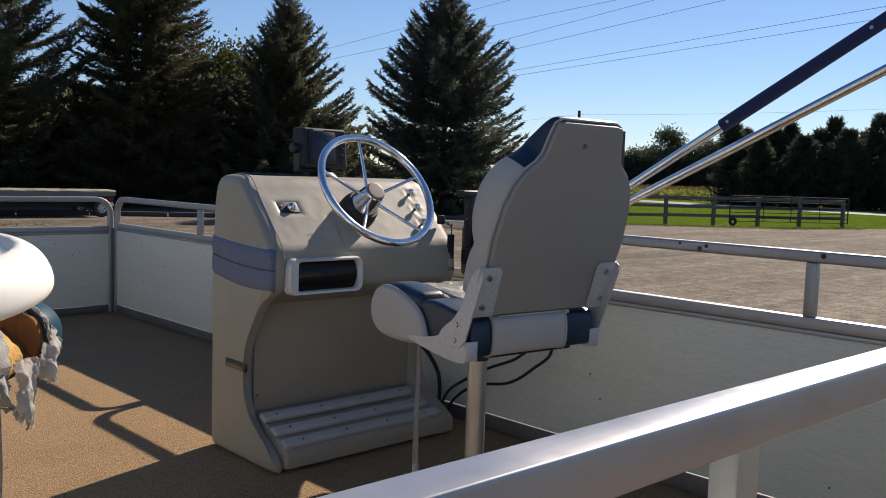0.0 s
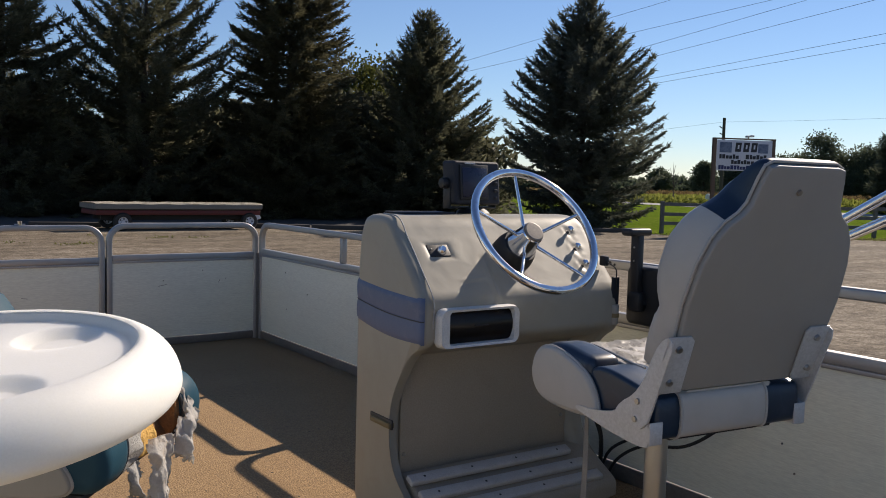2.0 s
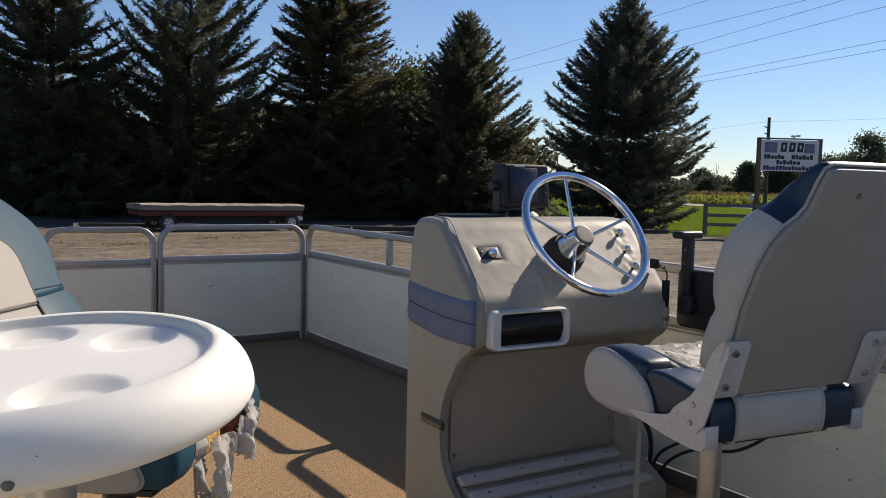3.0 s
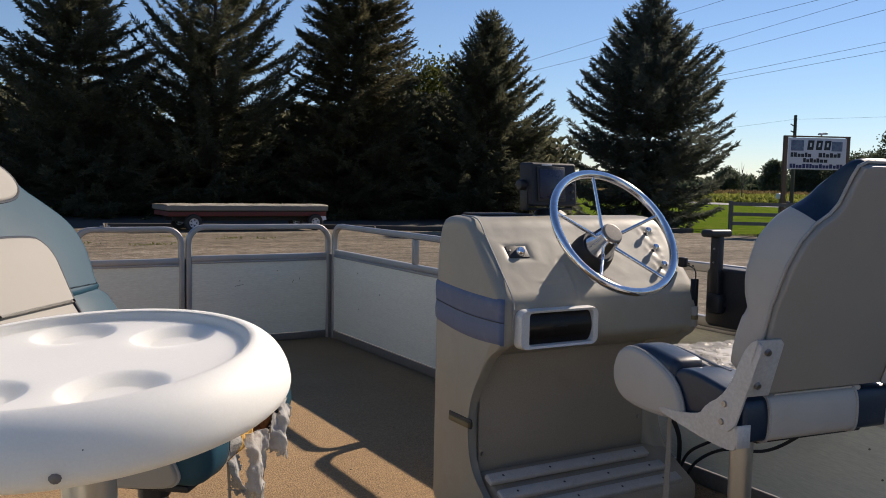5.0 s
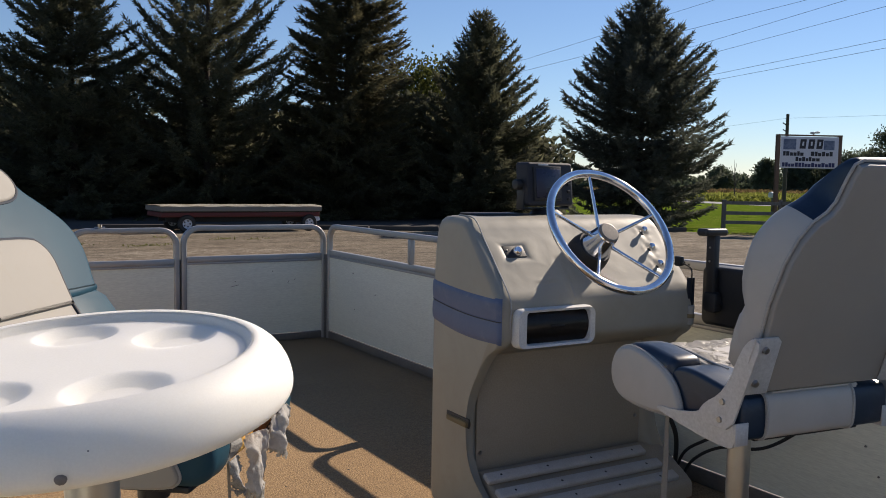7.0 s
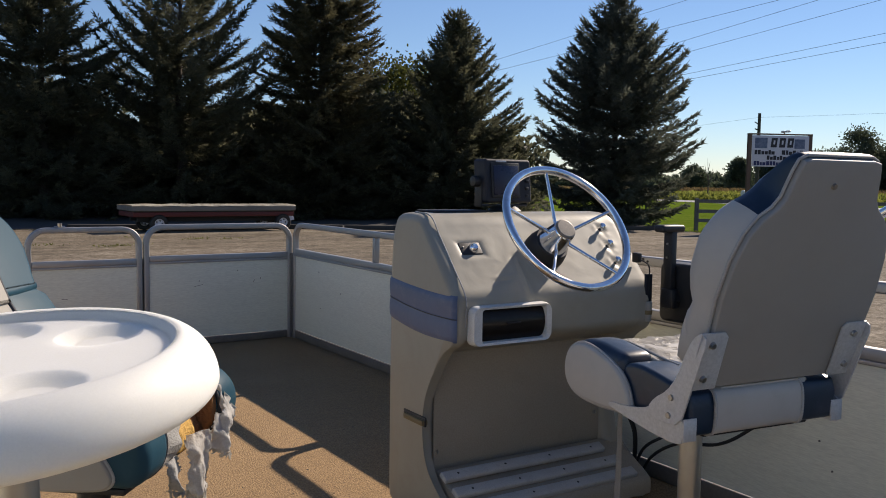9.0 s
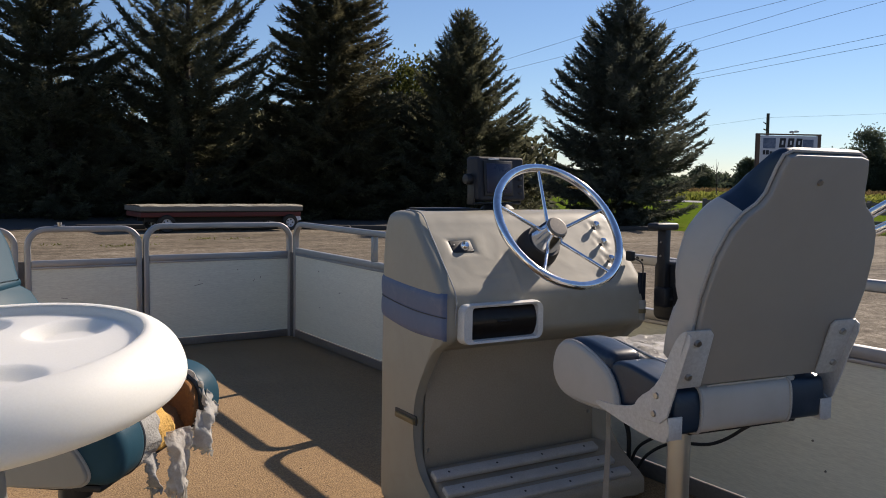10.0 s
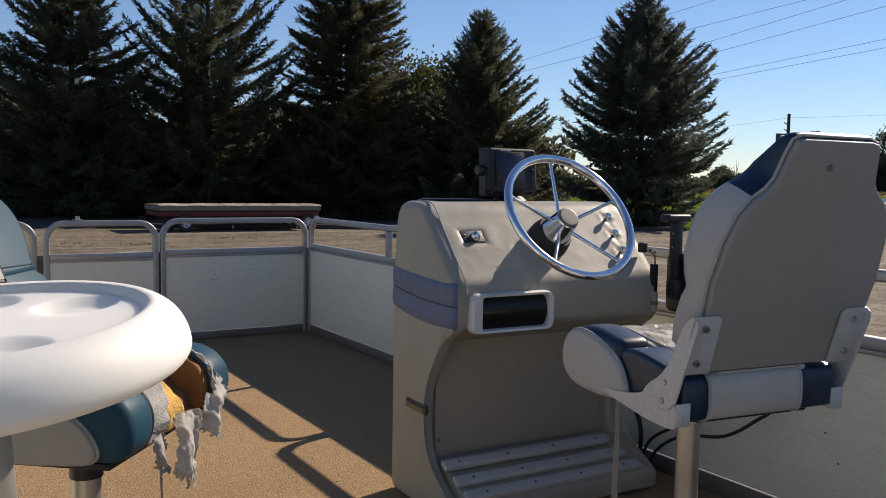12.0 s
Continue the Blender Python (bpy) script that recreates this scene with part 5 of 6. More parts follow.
part("strap", sweep(spline([(-0.02, 0.20, 0.45), (-0.022, 0.205, 0.30), (-0.02, 0.20, 0.15), (-0.022, 0.20, 0.02)], 6), rounded_rect(0.016, 0.0022, 0.001, 1), up=(0.6, -0.8, 0)), STRAP, port, "grey webbing strap hanging from the seat")


# ---- round table, leaning a little on its leg ----
table = thing("round_table", pose(0.985, 1.757, 0), "round white moulded plastic table with four cup holders, leaning slightly", "table")
TN = Vector((-0.0893, -0.0521, 1.0)).normalized()
TOPM = Matrix.Translation((0.9313 - 0.985, 1.7217 - 1.757, 0.735)) @ Vector((0, 0, 1)).rotation_difference(TN).to_matrix().to_4x4()
TR = 0.2413
cups = [(r * math.cos(radians(g)), r * math.sin(radians(g))) for r, g in ((0.134, 83), (0.128, 20), (0.129, 277), (0.132, 213))]
NR, NA = 110, 360
R_TOP = 0.1960
verts, faces = [], []
for i in range(NR + 1):
    r = R_TOP * i / NR
    for j in range(NA):
        g = 2 * math.pi * j / NA
        x, y = r * math.cos(g), r * math.sin(g)
        z = -0.0125
        if r > 0.1885:
            z += 0.0105 * min(1.0, (r - 0.1885) / 0.006) ** 0.8
        dip = 0.0
        for cx, cy in cups:
            d = math.hypot(x - cx, y - cy)
            bowl = 0.057 if cy < -0.12 else 0.052
            if d < bowl:
                dip = max(dip, 0.0105 * min(1.0, 1.45 * (1 - (d / bowl) ** 2)))
        z -= dip
        verts.append(TOPM @ Vector((x, y, z)))
for i in range(NR):
    for j in range(NA):
        k = (j + 1) % NA
        faces.append((i * NA + j, i * NA + k, (i + 1) * NA + k, (i + 1) * NA + j))
top = soup("tabletop", verts, faces, WHITE_PLASTIC, table)
top.data.polygons.foreach_set("use_smooth", [True] * len(top.data.polygons))
rimp = chaikin([(0.1955, -0.0025), (0.199, 0.0), (0.205, -0.001), (0.218, -0.008), (0.2295, -0.019), (0.2375, -0.034), (TR, -0.050), (0.2405, -0.061), (0.234, -0.069), (0.221, -0.074), (0.195, -0.078), (0.172, -0.080)], 2, False)
rimp = [(0.1952, -0.002)] + rimp + [(0.10, -0.083), (0.0, -0.080)]
part("table_rim", moved(lathe(rimp, 128), TOPM), WHITE_PLASTIC, table, "thick rounded white rim", sharp=80)
part("leg_socket", moved(lathe([(0, -0.074), (0.06, -0.076), (0.048, -0.09), (0.036, -0.105), (0, -0.105)], 32), TOPM), WHITE_PLASTIC, table)
leg_top = TOPM @ Vector((0, 0, -0.09))
part("table_leg", rod((0, 0, 0.01), leg_top, 0.031, n=36), ALU_POLE, table, "brushed aluminium table leg")
part("leg_base", lathe([(0, 0.03), (0.04, 0.03), (0.046, 0.014), (0.085, 0.008), (0.092, 0.0), (0, 0)], 36), ALU_POLE, table)
for g, dz, rr in ((256, -0.056, 0.0062), (240, -0.030, 0.0012), (262, -0.034, 0.0010), (300, -0.040, 0.0009)):
    rr0 = 0.2408 if dz < -0.05 else 0.2365
    n = Vector((math.cos(radians(g)), math.sin(radians(g)), -0.25 if dz < -0.05 else 0.45)).normalized()
    part("scuff", moved(lathe([(0, 0.0012), (rr * 0.7, 0.001), (rr, -0.0004)], 10, Matrix.Translation((rr0 * math.cos(radians(g)), rr0 * math.sin(radians(g)), dz)) @ n.to_track_quat("Z", "Y").to_matrix().to_4x4()), TOPM), SMUDGE, table)


# ---- farm fence, gate, sign ----
F0, F1 = Vector((28.74, 24.31, GROUND)), Vector((42.90, 16.35, GROUND))
along = (F1 - F0).normalized()
fence_posts = [0.0, 2.3, 4.6, 6.89, 9.31, 11.62, 13.85, 16.24]
farm = thing("rail_fence", Matrix.Translation(F0) @ Matrix.Rotation(math.atan2(along.y, along.x), 4, "Z"), "grey weathered three-rail wooden fence along the lot", "fence")
for i, s in enumerate(fence_posts):
    hgt = 1.34 + 0.03 * math.sin(i * 2.1)
    part("post", box((0.15, 0.15, hgt), (s, 0, hgt / 2), 0.02, 2, Matrix.Rotation(radians(1.0 * math.sin(i * 3.3)), 4, "Y")), FENCE_WOOD, farm)
for i in range(len(fence_posts) - 1):
    a, b = fence_posts[i], fence_posts[i + 1]
    for z in (0.42, 0.82, 1.22):
        part("rail", box((b - a - 0.01, 0.045, 0.14), ((a + b) / 2, -0.098 + 0.004 * math.sin(i), z + 0.015 * math.sin(i * 1.7 + z * 5)), 0.008, 1, Matrix.Rotation(radians(0.4 * math.sin(i * 2.9 + z)), 4, "Y")), FENCE_WOOD, farm)
farm_gate = thing("farm_gate", Matrix.Translation(F0 + along * 9.85 + Vector((-0.22, -0.39, 0))) @ Matrix.Rotation(math.atan2(along.y, along.x), 4, "Z"), "dark tubular steel farm gate standing before the fence", "gate")
GL, GH = 6.3, 1.36
part("gate_frame", rod((0, 0, 0.2), (0, 0, GH), 0.03, n=10, bm=rod((GL, 0, 0.2), (GL, 0, GH), 0.03, n=10, bm=rod((0, 0, GH), (GL, 0, GH), 0.03, n=10))), GATE_STEEL, farm_gate)
for z in (0.22, 0.42, 0.62, 0.85, 1.1):
    part("gate_bar", rod((0, 0, z), (GL, 0, z), 0.018, n=8), GATE_STEEL, farm_gate)
for s in (1.75, 3.2, 4.75):
    part("gate_upright", rod((s, 0, 0.22), (s, 0, GH), 0.018, n=8), GATE_STEEL, farm_gate)
gw = part("gate_wheel", lathe([(0.08, -0.03), (0.19, -0.04), (0.2, 0.0), (0.19, 0.04), (0.08, 0.03)], 20, Matrix.Translation((0.12, -0.08, 0.2)) @ Matrix.Rotation(radians(90), 4, "X")), RUBBER, farm_gate)

S0, S1 = Vector((30.52, 23.245, 0)), Vector((32.75, 22.02, 0))
sd = (S1 - S0).normalized()
SW = (S1 - S0).length
sign = thing("roadside_sign", Matrix.Translation((S0.x, S0.y, GROUND)) @ Matrix.Rotation(math.atan2(sd.y, sd.x), 4, "Z"), "white business sign with dark lettering bars on brown posts", "sign")
part("post", box((0.15, 0.15, 4.0), (0.0, 0.02, 2.0), 0.012), SIGN_POST, sign)
part("post", box((0.15, 0.15, 4.0), (SW, 0.02, 2.0), 0.012), SIGN_POST, sign)
part("top_trim", box((SW + 0.15, 0.06, 0.06), (SW / 2, -0.04, 3.97), 0.006), SIGN_POST, sign)
bw, bz0, bz1 = SW - 0.16, 2.66, 3.92
board = part("board", box((bw, 0.03, bz1 - bz0), (SW / 2, -0.05, (bz0 + bz1) / 2), 0.004), SIGN_WHITE, sign)


def bar(x0, x1, z0, z1, mat, name="lettering_bar"):
    part(name, box((x1 - x0, 0.006, z1 - z0), (SW / 2 + (x0 + x1) / 2, -0.068, bz0 + (z0 + z1) / 2), 0.001, 1), mat, board)


# emblem shapes and bars of lettering, word by word
bar(-1.08, -0.56, 0.74, 1.16, SIGN_GREY, "picture")
bar(0.58, 1.02, 0.74, 1.12, SIGN_GREY, "picture")
for i, x in enumerate((-0.47, -0.12, 0.22)):
    sh = [(x + 0.05, 0.78), (x + 0.30, 0.78), (x + 0.34, 1.16), (x + 0.09, 1.16)]
    part("emblem", pad([(SW / 2 + a, bz0 + b) for a, b in sh], -0.071, -0.064, 0.001, lambda a, b, d: (a, d, b), 1), SIGN_DARK, board)
    part("emblem_slot", pad([(SW / 2 + a * 1.0, bz0 + b) for a, b in ((x + 0.155, 0.90), (x + 0.225, 0.90), (x + 0.24, 1.06), (x + 0.17, 1.06))], -0.0745, -0.07, 0.001, lambda a, b, d: (a, d, b), 1), SIGN_WHITE, board)


def word(x0, n, w, z0, z1, mat, seed):
    rnd = random.Random(seed)
    x = x0
    for i in range(n):
        lw = w * rnd.uniform(0.7, 1.05)
        zt = z1 if rnd.random() < 0.4 or i == 0 else z0 + (z1 - z0) * 0.74
        bar(x, x + lw * 0.84, z0, zt, mat)
        x += lw


word(-1.08, 6, 0.165, 0.49, 0.67, SIGN_DARK, 1)
word(0.06, 6, 0.168, 0.49, 0.67, SIGN_DARK, 2)
word(-0.56, 7, 0.168, 0.28, 0.45, SIGN_DARK, 3)
word(-1.10, 16, 0.154, 0.05, 0.22, SIGN_BLUE, 4)
lampbar = part("sign_lamp", box((0.12, 0.2, 0.08), (SW / 2 + 0.25, -0.15, 4.09), 0.02, 2, None, box((0.12, 0.2, 0.08), (SW / 2 + 0.05, -0.15, 4.07), 0.02, 2, None, rod((SW / 2 + 0.15, 0, 3.98), (SW / 2 + 0.15, -0.1, 4.08), 0.025, n=8))), GALV, sign)

# small white sign and mailbox by the road
mb = thing("mailbox", pose(57.5, 44.0, GROUND), "small white mailbox on a post beside the road", "mailbox")
part("post", box((0.12, 0.12, 1.1), (0, 0, 0.55), 0.01), FENCE_WOOD, mb)
part("box", pad(chaikin([(-0.2, 1.1), (0.2, 1.1), (0.2, 1.4), (0.1, 1.55), (-0.1, 1.55), (-0.2, 1.4)], 1), -0.3, 0.3, 0.02, lambda a, b, d: (d, a, b), 2), SIGN_WHITE, mb)

# low timbers along the foot of the trees
kerb_line = [(6.3, 32.55), (13.1, 30.85), (17.8, 28.45), (22.0, 26.85), (27.8, 25.4)]
for (xa, ya), (xb, yb) in zip(kerb_line, kerb_line[1:]):
    n = max(1, round(math.hypot(xb - xa, yb - ya) / 2.45))
    for i in range(n):
        p = Vector((xa + (xb - xa) * (i + 0.5) / n, ya + (yb - ya) * (i + 0.5) / n, GROUND + 0.085))
        bm = box((math.hypot(xb - xa, yb - ya) / n - 0.05, 0.2, 0.17), (0, 0, 0), 0.03, 2)
        ob = finish("landscape_timber", bm, TIMBER)
        ob.matrix_basis = Matrix.Translation(p) @ Matrix.Rotation(math.atan2(yb - ya, xb - xa), 4, "Z")
        tagged(ob, "dark weathered landscape timber lying at the lot's edge", "timber", "timbers along the lot")

# ---- long flat wagon before the trees ----
wagon = thing("flat_wagon", pose(10.68, 29.75, GROUND, 0, 0, 1.0), "long low flat wagon with faded red side and cream cover", "wagon")
WL = 5.78
part("bed", box((WL, 2.0, 0.165), (0, 0.95, 0.80), 0.02), WAGON_GREY, wagon)
part("red_side", box((WL - 0.1, 1.9, 0.16), (0, 0.97, 0.60), 0.02), WAGON_RED, wagon, "faded red side beam")
part("dark_side", box((WL - 0.14, 1.9, 0.036), (0, 0.975, 0.699), 0.01), GATE_STEEL, wagon, "dark band under the bed")
bm = bmesh.new()
rows = []
for i in range(41):
    x = -WL / 2 + WL * i / 40
    rows.append([bm.verts.new((x, y, 0.885 + h + 0.008 * math.sin(i * 0.9 + j) + (0.02 if i > 12 and j in (1, 2) else 0))) for j, (y, h) in enumerate(((-0.055, 0.0), (0.0, 0.022), (0.6, 0.035), (1.4, 0.035), (1.95, 0.0)))])
for a, b in zip(rows, rows[1:]):
    for j in range(4):
        bm.faces.new((a[j], a[j + 1], b[j + 1], b[j]))
bmesh.ops.solidify(bm, geom=bm.faces[:], thickness=0.018)
part("cover", bm, WAGON_CREAM, wagon, "cream cover with a dark seam")
part("chassis", box((WL - 0.6, 0.14, 0.16), (0, 0.5, 0.42), 0.01, 2, None, box((WL - 0.6, 0.14, 0.16), (0, 1.4, 0.42), 0.01)), GATE_STEEL, wagon)
for wx in (-2.0, 2.42):
    for wy in (0.06, 1.85):
        tyre = part("wheel", lathe([(0.16, -0.08), (0.27, -0.09), (0.30, -0.05), (0.30, 0.05), (0.27, 0.09), (0.16, 0.08)], 28, Matrix.Translation((wx, wy, 0.30)) @ Matrix.Rotation(radians(90), 4, "X")), RUBBER, wagon)
        part("hub_disc", lathe([(0, 0.05), (0.05, 0.06), (0.06, 0.03), (0.13, 0.03), (0.165, 0.075), (0.175, 0.06), (0.17, -0.02), (0, -0.02)], 24, Matrix.Translation((wx, wy, 0.30)) @ Matrix.Rotation(radians(90), 4, "X")), SIGN_WHITE, tyre, "pale dusty wheel rim")
        for k in range(5):
            a = radians(72 * k)
            part("rim_hole", rod((wx + 0.1 * math.cos(a), wy - 0.045, 0.30 + 0.1 * math.sin(a)), (wx + 0.1 * math.cos(a), wy - 0.028, 0.30 + 0.1 * math.sin(a)), 0.026, n=8), BLACK, tyre)
    part("axle", rod((wx, 0.06, 0.3), (wx, 1.85, 0.3), 0.04, n=8), GATE_STEEL, wagon)
part("fender", sweep([(2.42 + 0.36 * math.cos(radians(a)), 0.06, 0.30 + 0.36 * math.sin(radians(a))) for a in range(10, 90, 10)], rounded_rect(0.2, 0.02, 0.005, 1), up=(0, 1, 0)), SIGN_WHITE, wagon)


# ---- trees ----
def spray_mesh(origin, direct, length, width, rng):
    """Small spindle blades, two crossed ones a spray: corners and faces."""
    n = len(origin)
    d = direct / np.linalg.norm(direct, axis=1, keepdims=True)
    rnd = rng.normal(size=(n, 3))
    s1 = np.cross(d, rnd)
    s1 /= np.linalg.norm(s1, axis=1, keepdims=True) + 1e-9
    s2 = np.cross(d, s1)
    L, W = length[:, None], width[:, None]
    v = np.stack([origin - s1 * W * 0.3, origin + d * L * 0.45 + s1 * W, origin + d * L, origin + d * L * 0.4 - s1 * W,
                  origin - s2 * W * 0.3, origin + d * L * 0.45 + s2 * W, origin + d * L, origin + d * L * 0.4 - s2 * W], axis=1).reshape(-1, 3)
    i = np.arange(n)[:, None] * 8
    f = np.concatenate([i + np.array([[0, 1, 2, 3]]), i + np.array([[4, 5, 6, 7]])])
    return v, f


def trunk_mesh(H, r, seed):
    rnd = random.Random(seed)
    rings = []
    for k in range(13):
        z = H * k / 12
        rr = r * (1 - 0.93 * k / 12) * (1.35 if k == 0 else 1.0)
        ox, oy = 0.04 * math.sin(k + seed), 0.04 * math.cos(k * 1.3 + seed)
        rings.append([(ox + rr * (1 + 0.12 * rnd.random()) * math.cos(2 * math.pi * j / 10), oy + rr * (1 + 0.12 * rnd.random()) * math.sin(2 * math.pi * j / 10), z) for j in range(10)])
    return loft(rings)


def spruce(at, H, shape, seed, label, mat=SPRUCE, whorls=30, per=8, pitch=(-6, 48), step=0.105, spray=(0.16, 0.31), open_rate=0.0, curl=0.22, frond=0.34, hang=0.10, start=0.04, width=(0.016, 0.034), spread=(0.8, 1.05), uneven=0.45, group="trees along the lot"):
    """A conifer: trunk, whorls of limbs that sweep up towards their tips, flat fronds of twigs along them, needle sprays on the twigs.
    shape gives the crown's radius in metres at heights 0, 0.2, 0.4, 0.6, 0.8 and 1 of the tree."""
    rng = np.random.default_rng(seed)
    t = thing("spruce_tree", pose(at[0], at[1], GROUND), label, "tree", group)
    part("trunk", trunk_mesh(H * 0.985, 0.017 * H, seed), BARK, t)
    O, D, L, W = [], [], [], []
    limbs_v, limbs_f = [], []
    base = 0
    for k in range(whorls):
        f = start + (0.985 - start) * max(0.0, (k + rng.uniform(-0.3, 0.3)) / whorls) ** 0.94
        f = min(max(f, start), 0.985)
        n = per if f < 0.8 else max(5, per - 2)
        for j in range(n):
            if f > 0.5 and rng.random() < open_rate:
                continue
            az = 2 * math.pi * (j + rng.uniform(0.1, 0.9)) / n + k * 1.1
            fk = min(0.985, f + rng.uniform(-0.012, 0.012))
            p = radians(pitch[0] + (pitch[1] - pitch[0]) * fk ** 0.8 + rng.uniform(-7, 7))
            clump = 1 + uneven * noise.noise(Vector((math.cos(az) * 1.3, math.sin(az) * 1.3, fk * H * 0.55 + seed)))
            long = clump * (rng.uniform(*spread) if rng.random() < 0.8 else rng.uniform(0.4, 0.75))
            reach = 0.5
            for _ in range(4):
                reach = 0.5 * (reach + long * float(np.interp(min(1.0, fk + reach * math.tan(p) * 0.9 / H), (0, 0.2, 0.4, 0.6, 0.8, 1.0), shape)) + 0.06)
            ln = reach / max(0.45, math.cos(p))
            out = np.array([math.cos(az), math.sin(az), 0.0])
            side = np.array([-out[1], out[0], 0.0])
            m = max(4, int(ln / step))
            u = (np.arange(m) + 0.6) / m
            bow = rng.uniform(-0.10, 0.10) * ln
            rise = math.tan(p) * reach * u - (0.12 * (1 - fk)) * ln * np.sin(u * 2.6) + curl * ln * np.maximum(0, u - 0.45) ** 2
            P = out[None] * (reach * u)[:, None] + side[None] * (bow * u * u)[:, None]
            P[:, 2] = fk * H + rise
            for q in (0, m // 2):
                a, b = P[q], P[min(m - 1, q + m // 2)]
                w = 0.010 + 0.007 * ln * (1 - q / m)
                limbs_v += [a + side * w, a - side * w, b, a + np.array([0, 0, w])]
                limbs_f += [(base, base + 2, base + 3), (base + 1, base + 3, base + 2)]
                base += 4
            T = np.gradient(P, axis=0)
            T /= np.linalg.norm(T, axis=1, keepdims=True) + 1e-9
            # twigs: to both sides, forward, shorter towards the tip
            for sgn in (-1, 1):
                keep = np.nonzero((u > 0.14) & (rng.random(m) < 0.94))[0]
                tl = (frond * ln * (1 - u[keep] * 0.9) * np.minimum(1, 0.4 + 2.4 * u[keep]) * rng.uniform(0.55, 1.1, len(keep)) + 0.10)
                tl = np.minimum(tl, 0.85)
                td = T[keep] * rng.uniform(0.7, 1.1, (len(keep), 1)) + side[None] * sgn * rng.uniform(0.55, 0.95, (len(keep), 1))
                td[:, 2] += rng.uniform(-0.28, 0.12, len(keep))
                td /= np.linalg.norm(td, axis=1, keepdims=True)
                for c in range(7):
                    v = (c + 0.35) / 7
                    ok = tl > 0.07 * c
                    if not ok.any():
                        continue
                    pos = P[keep][ok] + td[ok] * (v * tl[ok])[:, None]
                    pos[:, 2] -= hang * (v * tl[ok]) ** 1.3
                    pos += rng.normal(scale=0.014, size=pos.shape)
                    dd = td[ok] + rng.normal(scale=0.38, size=pos.shape)
                    O.append(pos)
                    D.append(dd)
                    L.append(rng.uniform(spray[0], spray[1], len(pos)))
                    W.append(rng.uniform(width[0], width[1], len(pos)))
            # needles along the limb and its pointed tip
            for c in range(2):
                pos = P[1:] + rng.normal(scale=0.02, size=P[1:].shape)
                O.append(pos)
                D.append(T[1:] + rng.normal(scale=0.35, size=pos.shape))
                L.append(rng.uniform(spray[0], spray[1], len(pos)))
                W.append(rng.uniform(width[0], width[1], len(pos)))
            O.append(P[-1:] + T[-1:] * 0.06)
            D.append(T[-1:] + np.array([[0, 0, 0.35]]))
            L.append(np.array([rng.uniform(0.22, 0.38)]))
            W.append(np.array([0.016]))
    zt = np.linspace(0.93 * H, H, 16)
    O.append(np.stack([0 * zt, 0 * zt, zt], 1))
    D.append(rng.normal(size=(16, 3)) * 0.4 + np.array([0, 0, 0.9]))
    L.append(np.full(16, 0.22))
    W.append(np.full(16, 0.022))
    v, fc = spray_mesh(np.concatenate(O), np.concatenate(D), np.concatenate(L), np.concatenate(W), rng)
    soup("branchwork", limbs_v, limbs_f, BARK, t)
    soup("crown", v, fc, mat, t)
    return t


def at_az(az, D, eye=(0.77, 0.66)):
    return (eye[0] + D * math.sin(radians(az)), eye[1] + D * math.cos(radians(az)))


spruce(at_az(-0.8, 46), 11.0, (3.6, 4.4, 3.9, 2.9, 1.6, 0.1), 10, "dark green spruce at the end of the row", whorls=22)
spruce(at_az(8.6, 42), 12.8, (4.4, 4.9, 4.5, 3.2, 1.7, 0.1), 11, "dark green spruce with ascending limbs at the lot's edge", whorls=32, per=9, pitch=(-4, 36), uneven=0.35)
spruce(at_az(16.5, 42.5), 14.4, (4.2, 4.8, 4.6, 3.75, 2.6, 0.2), 12, "tall open spruce with upswept limbs at the lot's edge", whorls=33, per=9, pitch=(2, 48), open_rate=0.36, curl=0.30, frond=0.22, spread=(0.85, 1.1))
spruce(at_az(25.4, 42), 14.9, (4.0, 3.9, 3.6, 2.95, 2.1, 0.1), 13, "tall dense narrow conifer at the lot's edge", CEDAR, whorls=52, per=9, pitch=(-12, 24), curl=0.20, hang=0.30, frond=0.30, spray=(0.15, 0.29), uneven=0.15, spread=(0.86, 1.02))
spruce(at_az(34.15, 44), 10.35, (4.6, 4.75, 4.0, 2.85, 1.8, 0.2), 14, "dark spruce with layered upswept limbs at the lot's edge", whorls=34, per=9, pitch=(-2, 42), curl=0.30, uneven=0.5)
spruce(at_az(44.5, 40), 10.35, (3.2, 4.0, 3.85, 3.55, 2.0, 0.15), 15, "broad blue-green spruce with layered upswept limbs beside the fence", SPRUCE_BLUE, whorls=34, per=10, pitch=(-8, 40), curl=0.28, uneven=0.32)


